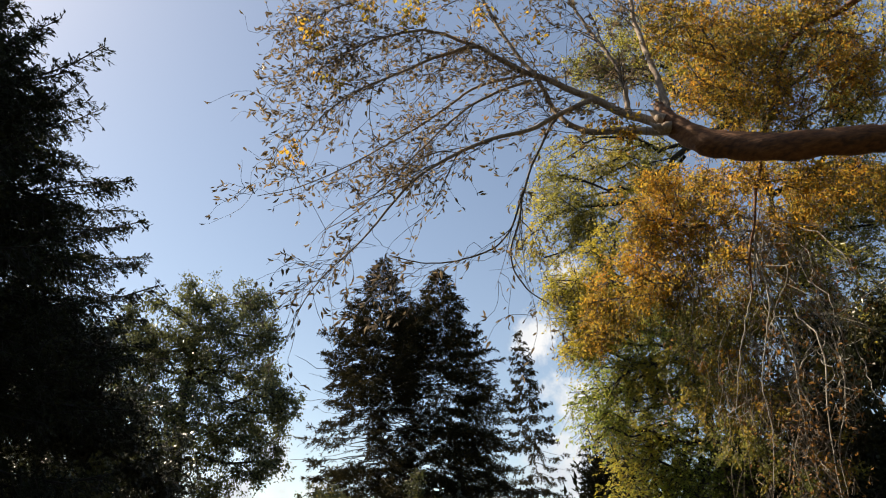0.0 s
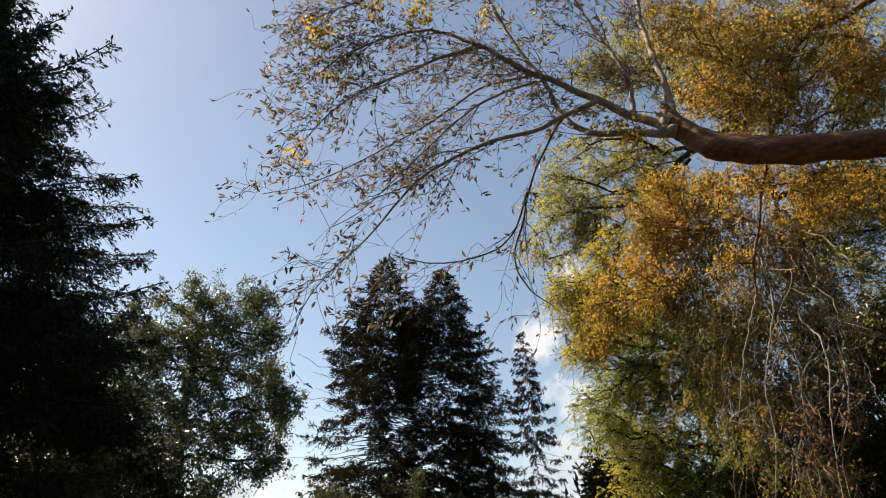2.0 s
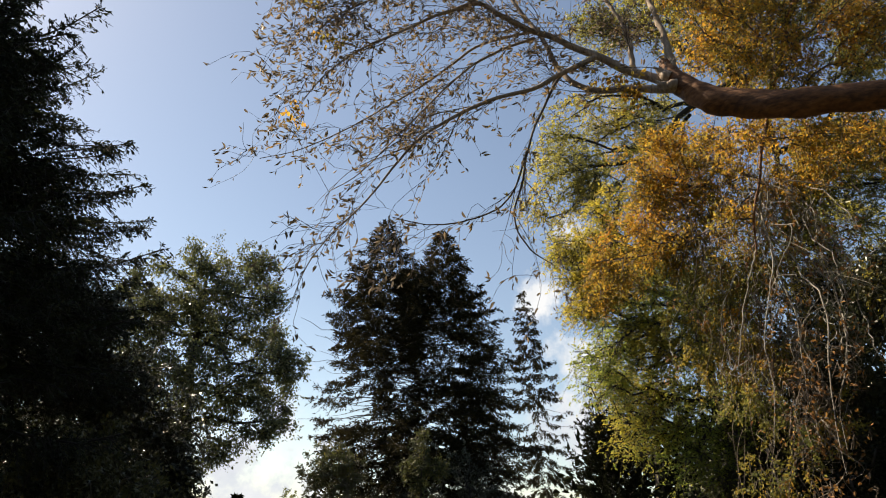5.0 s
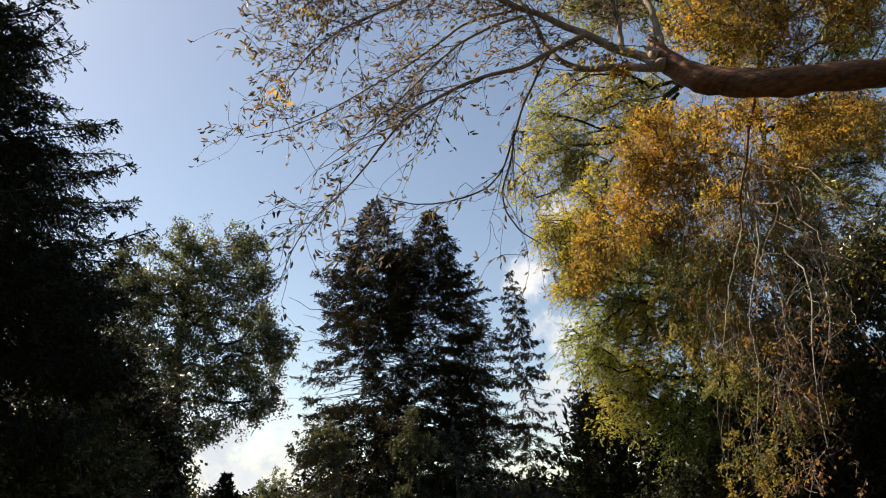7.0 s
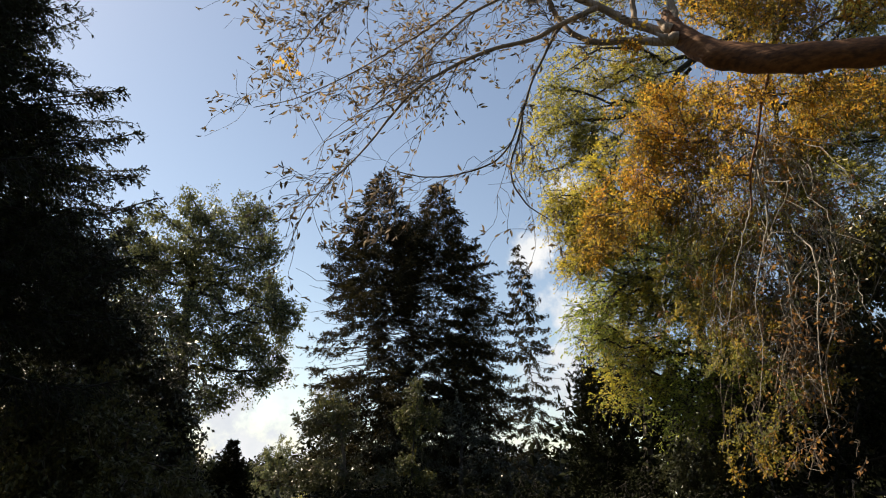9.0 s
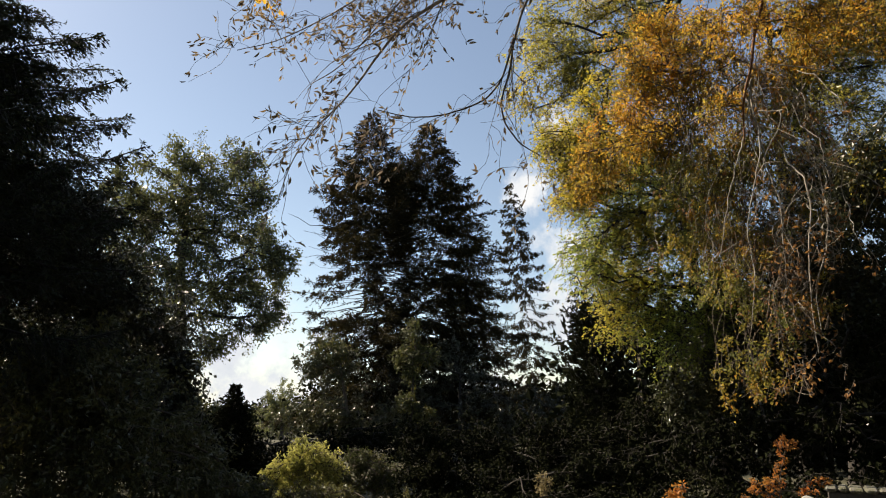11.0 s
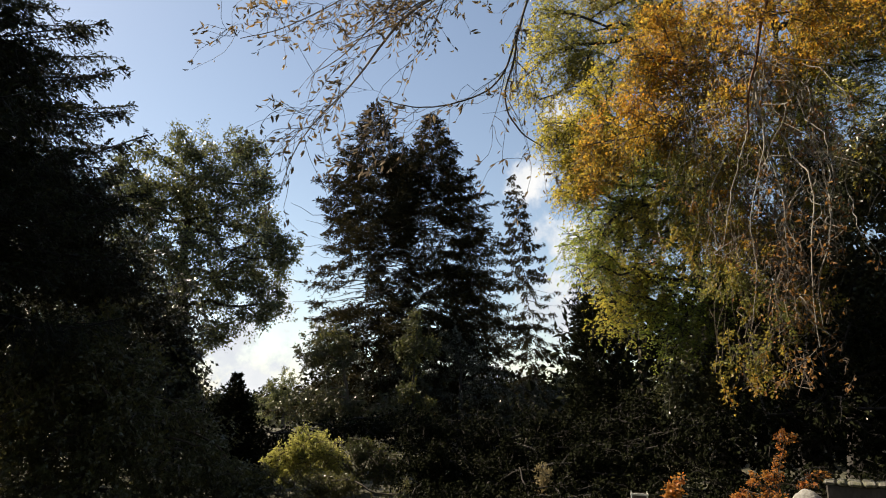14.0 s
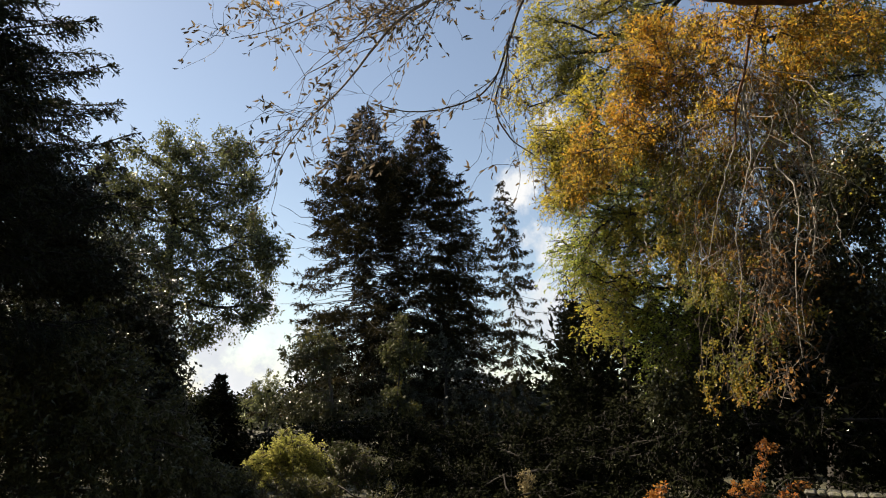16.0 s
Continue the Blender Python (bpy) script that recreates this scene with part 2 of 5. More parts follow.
# ---------------------------------------------------------------- mesh tools
class Geo:
    """Gathers tubes and leaves as arrays and turns them into one mesh."""

    def __init__(self):
        self.v, self.f, self.n = [], [], 0

    def add(self, verts, faces):
        self.v.append(verts)
        self.f.append(faces + self.n)
        self.n += len(verts)

    def tubes(self, paths, radii, sides=5):
        """Tapered tubes: paths (m, n, 3), radii (m, n)."""
        paths, radii = np.asarray(paths, float), np.asarray(radii, float)
        m, n, _ = paths.shape
        along = np.gradient(paths, axis=1)
        along /= np.linalg.norm(along, axis=2, keepdims=True) + 1e-9
        ref = np.where(np.abs(along[:, :1, 2:3]) > 0.8, np.array([1.0, 0, 0]), np.array([0, 0, 1.0]))
        u = np.zeros_like(along)
        last = np.cross(along[:, 0], ref[:, 0])
        for k in range(n):
            last = last - along[:, k] * (last * along[:, k]).sum(1, keepdims=True)
            last = last / (np.linalg.norm(last, axis=1, keepdims=True) + 1e-9)
            u[:, k] = last
        w = np.cross(along, u)
        a = np.linspace(0, 2 * np.pi, sides, endpoint=False)
        ring = u[:, :, None] * np.cos(a)[None, None, :, None] + w[:, :, None] * np.sin(a)[None, None, :, None]
        verts = paths[:, :, None] + ring * radii[:, :, None, None]
        ids = np.arange(m * n * sides).reshape(m, n, sides)
        nxt = np.roll(ids, -1, axis=2)
        quads = np.stack([ids[:, :-1], nxt[:, :-1], nxt[:, 1:], ids[:, 1:]], axis=-1).reshape(-1, 4)
        self.add(verts.reshape(-1, 3), quads)

    def leaves(self, at, axis, length, width, rng, oval=False, fold=0.18, curl=0.15):
        """Folded leaves with their stalk at the points, along the axes."""
        k = len(at)
        axis = axis / (np.linalg.norm(axis, axis=1, keepdims=True) + 1e-9)
        side = np.cross(axis, rng.normal(size=(k, 3)))
        side /= np.linalg.norm(side, axis=1, keepdims=True) + 1e-9
        up = np.cross(side, axis)
        L = (length * rng.uniform(0.65, 1.25, k))[:, None]
        W = L * width * rng.uniform(0.8, 1.2, k)[:, None] * 0.5
        tip = at + axis * L - up * L * curl
        if oval:
            l1, r1 = at + axis * L * 0.3 - side * W + up * W * fold, at + axis * L * 0.3 + side * W + up * W * fold
            l2, r2 = at + axis * L * 0.68 - side * W * 0.8 + up * W * fold, at + axis * L * 0.68 + side * W * 0.8 + up * W * fold
            verts = np.stack([at, r1, r2, tip, l2, l1], axis=1).reshape(-1, 3)
            base = np.arange(k)[:, None] * 6
            quads = np.concatenate([base + np.array([0, 1, 2, 3]), base + np.array([0, 3, 4, 5])])
        else:
            mid = at + axis * L * 0.45 + up * W * fold
            verts = np.stack([at, mid + side * W, tip, mid - side * W], axis=1).reshape(-1, 3)
            quads = np.arange(k * 4).reshape(k, 4)
        self.add(verts, quads)

    def mesh(self, name, material, smooth=False):
        me = bpy.data.meshes.new(name)
        v, f = np.concatenate(self.v), np.concatenate(self.f)
        me.vertices.add(len(v))
        me.vertices.foreach_set("co", v.astype(np.float32).ravel())
        me.loops.add(f.size)
        me.loops.foreach_set("vertex_index", f.astype(np.int32).ravel())
        me.polygons.add(len(f))
        me.polygons.foreach_set("loop_start", np.arange(0, f.size, 4, dtype=np.int32))
        me.polygons.foreach_set("use_smooth", np.full(len(f), smooth))
        me.materials.append(material)
        me.update()
        return me


def part_of(name, geo, material, parent, label="", kind="", smooth=False):
    """One mesh under a thing or a part; its points are given from the thing's base."""
    ob = new(name, geo.mesh(name, material, smooth))
    ob.parent = parent
    return tagged(ob, label, "", "", kind)


def part(name, bm, material, parent, label=""):
    me = bpy.data.meshes.new(name)
    bm.to_mesh(me)
    bm.free()
    me.materials.append(material)
    ob = new(name, me)
    ob.parent = parent
    return tagged(ob, label)


def thing(name, base, label, category, group="", kind=""):
    ob = new(name)
    ob.location = base
    return tagged(ob, label, category, group, kind)


def curve_through(points, n):
    """n points on a smooth curve through the given ones (Catmull-Rom)."""
    p = np.asarray(points, float)
    p = np.concatenate([[2 * p[0] - p[1]], p, [2 * p[-1] - p[-2]]])
    s = np.linspace(0, len(p) - 3 - 1e-6, n)
    i = s.astype(int)
    u = (s - i)[:, None]
    a, b, c, d = p[i], p[i + 1], p[i + 2], p[i + 3]
    return 0.5 * (2 * b + (c - a) * u + (2 * a - 5 * b + 4 * c - d) * u ** 2 + (3 * b - a - 3 * c + d) * u ** 3)


def unit(v):
    return v / (np.linalg.norm(v, axis=-1, keepdims=True) + 1e-9)


def arcs(start, heading, length, n, rng, droop=0.3, wander=0.15):
    """Bowed twigs: (m, n, 3) from starts along headings, sinking under their weight."""
    m = len(start)
    s = np.linspace(0, 1, n)[None, :, None]
    bow = unit(np.cross(heading, rng.normal(size=(m, 3))))[:, None] * rng.normal(0, wander, (m, 1, 1))
    bow2 = unit(np.cross(heading, rng.normal(size=(m, 3))))[:, None] * rng.normal(0, wander * 0.5, (m, 1, 1))
    path = heading[:, None] * s + bow * np.sin(s * np.pi) + bow2 * np.sin(s * 2 * np.pi)
    path = path + np.array([0, 0, -1.0]) * (droop * s ** 2)
    return start[:, None] + path * length[:, None, None]


# ---------------------------------------------------------------- trees
def crown_points(clumps, tips, rng, gap=-0.3, gap_size=1.1):
    """Places for twig ends, thickest towards the outside of each clump, with uneven gaps between."""
    c = np.array([q[:4] for q in clumps], float)
    pts, owner = [], []
    mean = c[:, 3].mean()
    for k, (x, y, z, r) in enumerate(c):
        n = max(int(tips * np.clip((r / mean) ** 1.8, 0.15, 3.0)), 2)
        d = unit(rng.normal(size=(n, 3)))
        p = np.array((x, y, z)) + d * (r * rng.uniform(0.05, 1.0, n) ** 0.5 * rng.choice([1.0, 1.0, 1.0, 1.25], n))[:, None] * rng.uniform(0.85, 1.15, 3)
        keep = np.array([noise.noise(Vector(q) * gap_size) > gap for q in p])
        keep &= p[:, 2] > 0.12
        pts.append(p[keep])
        owner.append(np.full(keep.sum(), k))
    return np.concatenate(pts), np.concatenate(owner)


def grow(stem, ends, rng, thrift=0.3, step=0.45, bow=0.25):
    """Branches that fork towards every end: returns nodes, parents and the index of each end's node."""
    nodes = np.zeros((len(stem) + len(ends) * 14, 3))
    par = np.full(len(nodes), -1)
    run = np.zeros(len(nodes))
    head = np.zeros((len(nodes), 3))
    count = len(stem)
    nodes[:count] = stem
    par[1:count] = np.arange(count - 1)
    head[:count] = unit(np.gradient(stem, axis=0))
    order = np.argsort(np.linalg.norm(ends[:, None] - stem[None], axis=2).min(1))
    last = np.zeros(len(ends), int)
    for e in order:
        p = ends[e]
        d = np.linalg.norm(nodes[:count] - p, axis=1)
        j = int(np.argmin(d + thrift * run[:count]))
        gap = d[j]
        k = int(np.clip(gap / step, 1, 12))
        s = np.linspace(0, 1, k + 1)[1:, None]
        start = nodes[j]
        mid = start + (p - start) * 0.5 + (head[j] * 0.3 + np.array([0, 0, 0.35])) * gap * bow + rng.normal(0, 0.04, 3) * gap
        way = start * (1 - s) ** 2 + mid * 2 * s * (1 - s) + p * s ** 2
        nodes[count:count + k] = way
        par[count] = j
        par[count + 1:count + k] = np.arange(count, count + k - 1)
        whole = np.concatenate([[start], way])
        head[count:count + k] = unit(np.diff(whole, axis=0))
        run[count:count + k] = run[j] + np.cumsum(np.linalg.norm(np.diff(whole, axis=0), axis=1))
        count += k
        last[e] = count - 1
    return nodes[:count], par[:count], head[:count], last


def branchwork(tree, stem, ends, last_args, bark, thick, limb_name="limb", most=26, tip=0.005, power=2.3):
    """Turns grown nodes into limbs (single parts) and one mass of thin twigs."""
    nodes, par, head, last = last_args
    n = len(nodes)
    weight = np.zeros(n)
    weight[last] = 1
    main = np.full(n, -1)
    best = np.zeros(n)
    for i in range(n - 1, len(stem) - 1, -1):
        weight[i] = max(weight[i], 1)
        weight[par[i]] += weight[i]
        if weight[i] > best[par[i]]:
            best[par[i]], main[par[i]] = weight[i], i
    rad = np.minimum(tip * weight ** (1 / power), thick)
    chains = []
    for i in range(len(stem), n):
        if par[i] < len(stem) or main[par[i]] != i:
            chain = [par[i], i]
            while main[chain[-1]] >= 0:
                chain.append(main[chain[-1]])
            chains.append(chain)
    size = np.array([rad[c[1]] * len(c) for c in chains])
    big = set(np.argsort(-size)[:most])
    paths, radii = [], []
    for k, c in enumerate(chains):
        at = np.linspace(0, len(c) - 1, 14 if k in big else 4)
        p = np.stack([np.interp(at, np.arange(len(c)), nodes[c][:, a]) for a in range(3)], 1)
        rr = rad[c].copy()
        rr[0] = rr[1]
        r = np.interp(at, np.arange(len(c)), rr)
        if k in big:
            g = Geo()
            g.tubes([p], [r], 8)
            part_of(limb_name, g, bark, tree, smooth=True)
        else:
            paths.append(p)
            radii.append(r)
    tw = Geo()
    if paths:
        tw.tubes(np.array(paths), np.array(radii), 3)
    return tw


def sprigs(tw, ends, heads, per_end, leaves, leaf, width, rng, length, droop=0.25, pinnate=False, oval=False, spread=0.2, hang=0.4):
    """Short leafy sprigs at the twig ends. Returns where the leaves sit, their axes, and which end they belong to."""
    n = len(ends)
    kn = n * per_end
    ki = np.repeat(np.arange(n), per_end)
    way = unit(heads[ki] * 0.7 + rng.normal(0, 0.75, (kn, 3)) + np.array([0, 0, -0.1]))
    start = ends[ki] - heads[ki] * rng.uniform(0, 0.7, (kn, 1)) * length
    side = arcs(start, way, length * rng.uniform(0.5, 1.2, kn), 5, rng, droop, 0.15)
    tw.tubes(side[:, ::4], np.full((kn, 2), 0.0036) * np.array([1, 0.5]), 3)
    q = n * leaves
    ti = rng.integers(0, kn, q)
    si = rng.uniform(0.15, 1.0, q) * 4
    i0 = np.minimum(si.astype(int), 3)
    p = side[ti, i0] * (1 - (si - i0))[:, None] + side[ti, i0 + 1] * (si - i0)[:, None]
    fwd = unit(side[ti, i0 + 1] - side[ti, i0])
    if pinnate:
        lat = unit(np.cross(fwd, np.array([0, 0, 1.0]) + rng.normal(0, 0.25, (q, 3)))) * rng.choice([-1.0, 1.0], q)[:, None]
        axis = lat + fwd * 0.5 + rng.normal(0, 0.2, (q, 3)) + np.array([0, 0, -0.25])
        p = p + rng.normal(0, leaf * 0.15, (q, 3))
    else:
        axis = rng.normal(0, 0.8, (q, 3)) + fwd * 0.7 + np.array([0, 0, -hang])
        p = p + rng.normal(0, leaf * spread * 2, (q, 3))
    return p, axis, ki[ti]


def broadleaf(name, label, base, clumps, leaf_mat, bark, seed, trunk_r=0.2, trunk_top=None, twigs=40, per_twig=30,
              leaf=0.1, width=0.55, oval=False, spread=0.22, droop=0.25, category="tree", bushy=1.0, gap=-0.3, gap_size=1.1, pinnate=False, other=None, per_end=4, low=0.3):
    """A tree or shrub: a trunk, limbs that fork out to the crown's twig ends, sprigs there and single leaves on the sprigs.
    A clump's fifth value, where given, puts its leaves into the second leaf material."""
    rng = np.random.default_rng(seed)
    tree = thing(name, base, label, category)
    base = np.array(base, float)
    c = np.array([q[:4] for q in clumps], float)
    mid, rad = c[:, :3] - base, c[:, 3]
    top = np.array(trunk_top, float) - base if trunk_top is not None else np.array([mid[:, 0].mean(), mid[:, 1].mean(), mid[:, 2].max() * 0.8])
    s = np.linspace(0, 1, 16)[:, None]
    stem = top * s + np.concatenate([rng.normal(0, 0.015 * top[2] ** 0.5, (16, 2)), np.zeros((16, 1))], 1) * np.sin(s * np.pi)
    stem[:, :2] = top[:2] * s ** 1.5 + (stem[:, :2] - top[:2] * s)
    stem[0, 2] -= 0.3
    r = trunk_r * (1 - 0.8 * s[:, 0]) * (1 + 0.5 * np.exp(-s[:, 0] * 18))
    g = Geo()
    g.tubes([stem], [r], 12)
    part_of("trunk", g, bark, tree, smooth=True)
    ends, owner = crown_points(clumps, twigs, rng, gap, gap_size)
    ends = ends - base
    roots = stem[int(16 * low):]
    grown = grow(roots, ends, rng, 0.3, max(0.3 * rad.mean(), 0.05))
    tw = branchwork(tree, roots, ends, grown, bark, 0.45 * trunk_r, tip=min(0.006, 0.2 * trunk_r))
    heads = unit(grown[2][grown[3]])
    p, axis, whose = sprigs(tw, ends, heads, per_end, per_twig, leaf, width, rng, min(0.42 * rad.mean(), 0.5) * bushy, droop, pinnate, oval, spread)
    part_of("twig_mass", tw, bark, tree, "thin bare twigs", "stuff")
    tone = np.array([q[4] if len(q) > 4 else 0 for q in clumps])[owner][whose]
    # second tone: autumn yellow on the locust, painted sunlight on the maple
    for k, mat in enumerate((leaf_mat, other)):
        if mat is not None and (tone == k).any():
            crown = Geo()
            m = tone == k
            crown.leaves(p[m], axis[m], np.full(m.sum(), leaf), width, rng, oval)
            part_of("crown" if k == 0 else "yellow_toned_foliage", crown, mat, tree, "" if k == 0 else "leaves turned yellow or toned as sunlit", "stuff")
    return tree


def needle_tree(name, label, base, profile, seed, mat, whorl=0.5, per=7, step=0.2, finger=0.3, lateral=0.4, blades=9, needle=0.1, width=0.2,
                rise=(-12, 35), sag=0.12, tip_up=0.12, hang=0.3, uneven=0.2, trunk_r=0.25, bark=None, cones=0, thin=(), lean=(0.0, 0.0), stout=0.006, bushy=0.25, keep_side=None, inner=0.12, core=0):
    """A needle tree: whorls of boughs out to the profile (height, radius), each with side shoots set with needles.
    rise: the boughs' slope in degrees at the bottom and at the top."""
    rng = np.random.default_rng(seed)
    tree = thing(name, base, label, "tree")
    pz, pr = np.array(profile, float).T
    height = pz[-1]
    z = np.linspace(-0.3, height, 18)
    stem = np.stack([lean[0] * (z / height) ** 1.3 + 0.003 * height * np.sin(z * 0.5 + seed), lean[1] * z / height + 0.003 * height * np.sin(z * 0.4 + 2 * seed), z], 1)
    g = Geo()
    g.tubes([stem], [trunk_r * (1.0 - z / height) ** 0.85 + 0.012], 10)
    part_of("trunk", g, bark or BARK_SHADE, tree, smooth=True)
    h, az = [], []
    lev = pz[0]
    while lev < height - 0.08:
        m = max(int(per * rng.uniform(0.7, 1.3)), 3)
        a0 = rng.uniform(0, 2 * np.pi)
        h.append(lev + rng.normal(0, 0.12 * whorl, m))
        az.append(a0 + (np.arange(m) + rng.uniform(-0.3, 0.3, m)) * 2 * np.pi / m)
        lev += whorl * rng.uniform(0.8, 1.2) * (1.0 - 0.45 * lev / height)
    h, az = np.clip(np.concatenate(h), pz[0], height - 0.05), np.concatenate(az)
    if keep_side is not None:
        stay = (np.cos(az - keep_side) > -0.3) | (rng.random(len(az)) < 0.25)
        h, az = h[stay], az[stay]
    b = len(h)
    f = (height - h) / (height - pz[0])
    slow = 1 + 0.5 * uneven * np.sin(h * 2.1 + seed) * np.cos(az * 2 + h)
    reach = (np.interp(h, pz, pr) * slow * (1 + rng.normal(0, uneven * 0.6, b))).clip(min(0.12, 0.025 * height), None)
    root = np.stack([np.interp(h, z, stem[:, 0]), np.interp(h, z, stem[:, 1]), h], 1)
    out = np.stack([np.cos(az), np.sin(az), np.zeros(b)], 1)
    n = 9
    s = np.linspace(0, 1, n)
    slope = np.tan(np.radians(rise[0] * f + rise[1] * (1 - f) + rng.normal(0, 5, b)))
    wob = np.cross(out, [0, 0, 1.0])[:, None] * (rng.normal(0, 0.07, (b, 1)) * np.sin(s * 3)[None])[..., None]
    path = root[:, None] + reach[:, None, None] * (out[:, None] * s[None, :, None] + wob)
    path[:, :, 2] += reach[:, None] * (slope[:, None] * s - sag * s ** 2 + tip_up * s ** 4)
    path[:, 1:] += rng.normal(0, 0.01, (b, n - 1, 3)) * reach[:, None, None]
    br = Geo()
    thick = (0.006 + stout * reach)[:, None] * np.linspace(1, 0.25, n)[None]
    order = np.argsort(-reach)
    for k in order[:280]:
        one = Geo()
        one.tubes(path[k:k + 1], thick[k:k + 1], 5)
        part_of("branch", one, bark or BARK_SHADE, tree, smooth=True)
    if b > 280:
        br.tubes(path[order[280:]], thick[order[280:]], 4)
    # side shoots on both sides of a bough and along its back
    num = np.maximum((reach / step * 2).astype(int), 4)
    bi = np.repeat(np.arange(b), num)
    m = len(bi)
    al = inner + (1 - inner) * rng.random(m) ** 0.8
    for a, c, keep in thin:
        spot = root[bi] + out[bi] * (reach[bi] * al)[:, None]
        value = np.array([noise.noise(Vector(q) * 0.4 + Vector((seed, 0, 0))) for q in spot]) + rng.normal(0, 0.07, m)
        zone = (h[bi] > a) & (h[bi] < c)
        stay = ~zone | (value > np.quantile(value, 1 - keep))
        bi, al = bi[stay], al[stay]
        m = len(bi)
    si = al * (n - 1)
    i0 = np.minimum(si.astype(int), n - 2)
    p = path[bi, i0] * (1 - (si - i0))[:, None] + path[bi, i0 + 1] * (si - i0)[:, None]
    fwd = unit(path[bi, i0 + 1] - path[bi, i0])
    lat = unit(np.cross(fwd, [0, 0, 1.0])) * rng.choice([-1.0, 1.0], m)[:, None]
    head = unit(fwd * rng.uniform(0.5, 1.1, m)[:, None] + lat * rng.uniform(0.2, 1.0, m)[:, None] + np.array([0, 0, 1.0]) * rng.normal(0, bushy, (m, 1)))
    ln = (finger * 0.6 + np.minimum(lateral * reach[bi] * (1 - al), 4 * finger)) * rng.uniform(0.55, 1.2, m)
    sp = arcs(p, head, ln, 5, rng, hang, 0.1)
    br.tubes(sp[:, ::4], np.full((m, 2), 0.006) * np.array([1, 0.5]), 3)
    part_of("spray_mass", br, bark or BARK_SHADE, tree, "thin side shoots", "stuff")
    nb = np.maximum((blades * ln / finger).astype(int), 3)
    ti = np.repeat(np.arange(m), nb)
    q = len(ti)
    si = (0.05 + 0.97 * rng.random(q)) * 4
    i0 = np.minimum(si.astype(int), 3)
    p = sp[ti, i0] * (1 - (si - i0))[:, None] + sp[ti, i0 + 1] * (si - i0)[:, None]
    ax = unit(sp[ti, i0 + 1] - sp[ti, i0]) * 0.9 + rng.normal(0, 0.5, (q, 3))
    crown = Geo()
    crown.leaves(p, ax, np.full(q, needle), width, rng, False, 0.3, 0.1)
    part_of("crown", crown, mat, tree, "", "stuff")
    if core:
        # old dense shoots inside the crown
        ci = np.repeat(np.arange(b), core)
        at = rng.uniform(0.15, 0.72, len(ci)) * (n - 1)
        p = path[ci, at.astype(int)] + rng.normal(0, min(0.12, 0.02 * height), (len(ci), 3))
        old = Geo()
        old.leaves(p, out[ci] + rng.normal(0, 0.5, (len(ci), 3)), np.full(len(ci), min(0.34, 0.08 * height)), 0.45, rng, False, 0.3, 0.2)
        part_of("inner_crown", old, mat, tree, "old dark inner shoots", "stuff")
    if cones:
        tops = np.where(h > height * 0.7)[0]
        bi = rng.choice(tops, cones)
        p = path[bi, rng.integers(3, 9, cones)] + rng.normal(0, 0.1, (cones, 3))
        cg = Geo()
        cg.leaves(p, np.tile([0, 0, -1.0], (cones, 1)) + rng.normal(0, 0.25, (cones, 3)), np.full(cones, 0.17), 0.42, rng, True, 0.6, 0.0)
        part_of("cone_mass", cg, CONES, tree, "hanging brown cones", "stuff")
    return tree


# ---------------------------------------------------------------- ground
def ground_sheet():
    bm = bmesh.new()
    steps = [-3000, -900, -300, -120, -60, -30, -15, -6, 0, 6, 12, 18, 24, 30, 40, 60, 90, 150, 300, 900, 3000]
    grid = {}
    for i, x in enumerate(steps):
        for j, y in enumerate(steps):
            hgt = 0.12 * noise.noise((x * 0.07, y * 0.07, 0)) if abs(x) < 100 and abs(y) < 100 else 0
            grid[i, j] = bm.verts.new((x, y, hgt - 0.02))
    for i in range(len(steps) - 1):
        for j in range(len(steps) - 1):
            bm.faces.new((grid[i, j], grid[i + 1, j], grid[i + 1, j + 1], grid[i, j + 1]))
    me = bpy.data.meshes.new("ground")
    bm.to_mesh(me)
    bm.free()
    me.materials.append(SOIL)
    tagged(new("ground", me), "dark leaf-strewn park ground with thin grass", "ground", "", "structure")


ground_sheet()


def foot(p, z=0.0):
    return (p[0], p[1], z)


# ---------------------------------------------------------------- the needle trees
needle_tree("spruce_tree", "tall dark spruce with layered feathery boughs", (-9.35, 9.05, 0), [(2.6, 4.2), (4.5, 4.5), (6.6, 4.4), (7.6, 3.75), (8.5, 2.95), (9.5, 2.0), (10.7, 1.15), (12.4, 0.1)], 3, SPRUCE_SHADE,
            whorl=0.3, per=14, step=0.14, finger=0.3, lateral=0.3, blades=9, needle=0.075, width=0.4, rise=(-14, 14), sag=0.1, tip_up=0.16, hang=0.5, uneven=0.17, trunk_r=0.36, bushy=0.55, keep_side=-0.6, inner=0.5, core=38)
needle_tree("spruce_tree", "broad dark spruce half hidden by its neighbour", (-8.7, 16.3, 0), [(0.3, 3.0), (2.5, 2.7), (4.0, 1.7), (5.2, 0.8), (6.0, 0.1)], 5, SPRUCE,
            whorl=0.4, per=9, step=0.15, finger=0.3, lateral=0.25, blades=7, needle=0.12, width=0.36, rise=(-12, 20), uneven=0.2, trunk_r=0.2, keep_side=-0.8, inner=0.25)
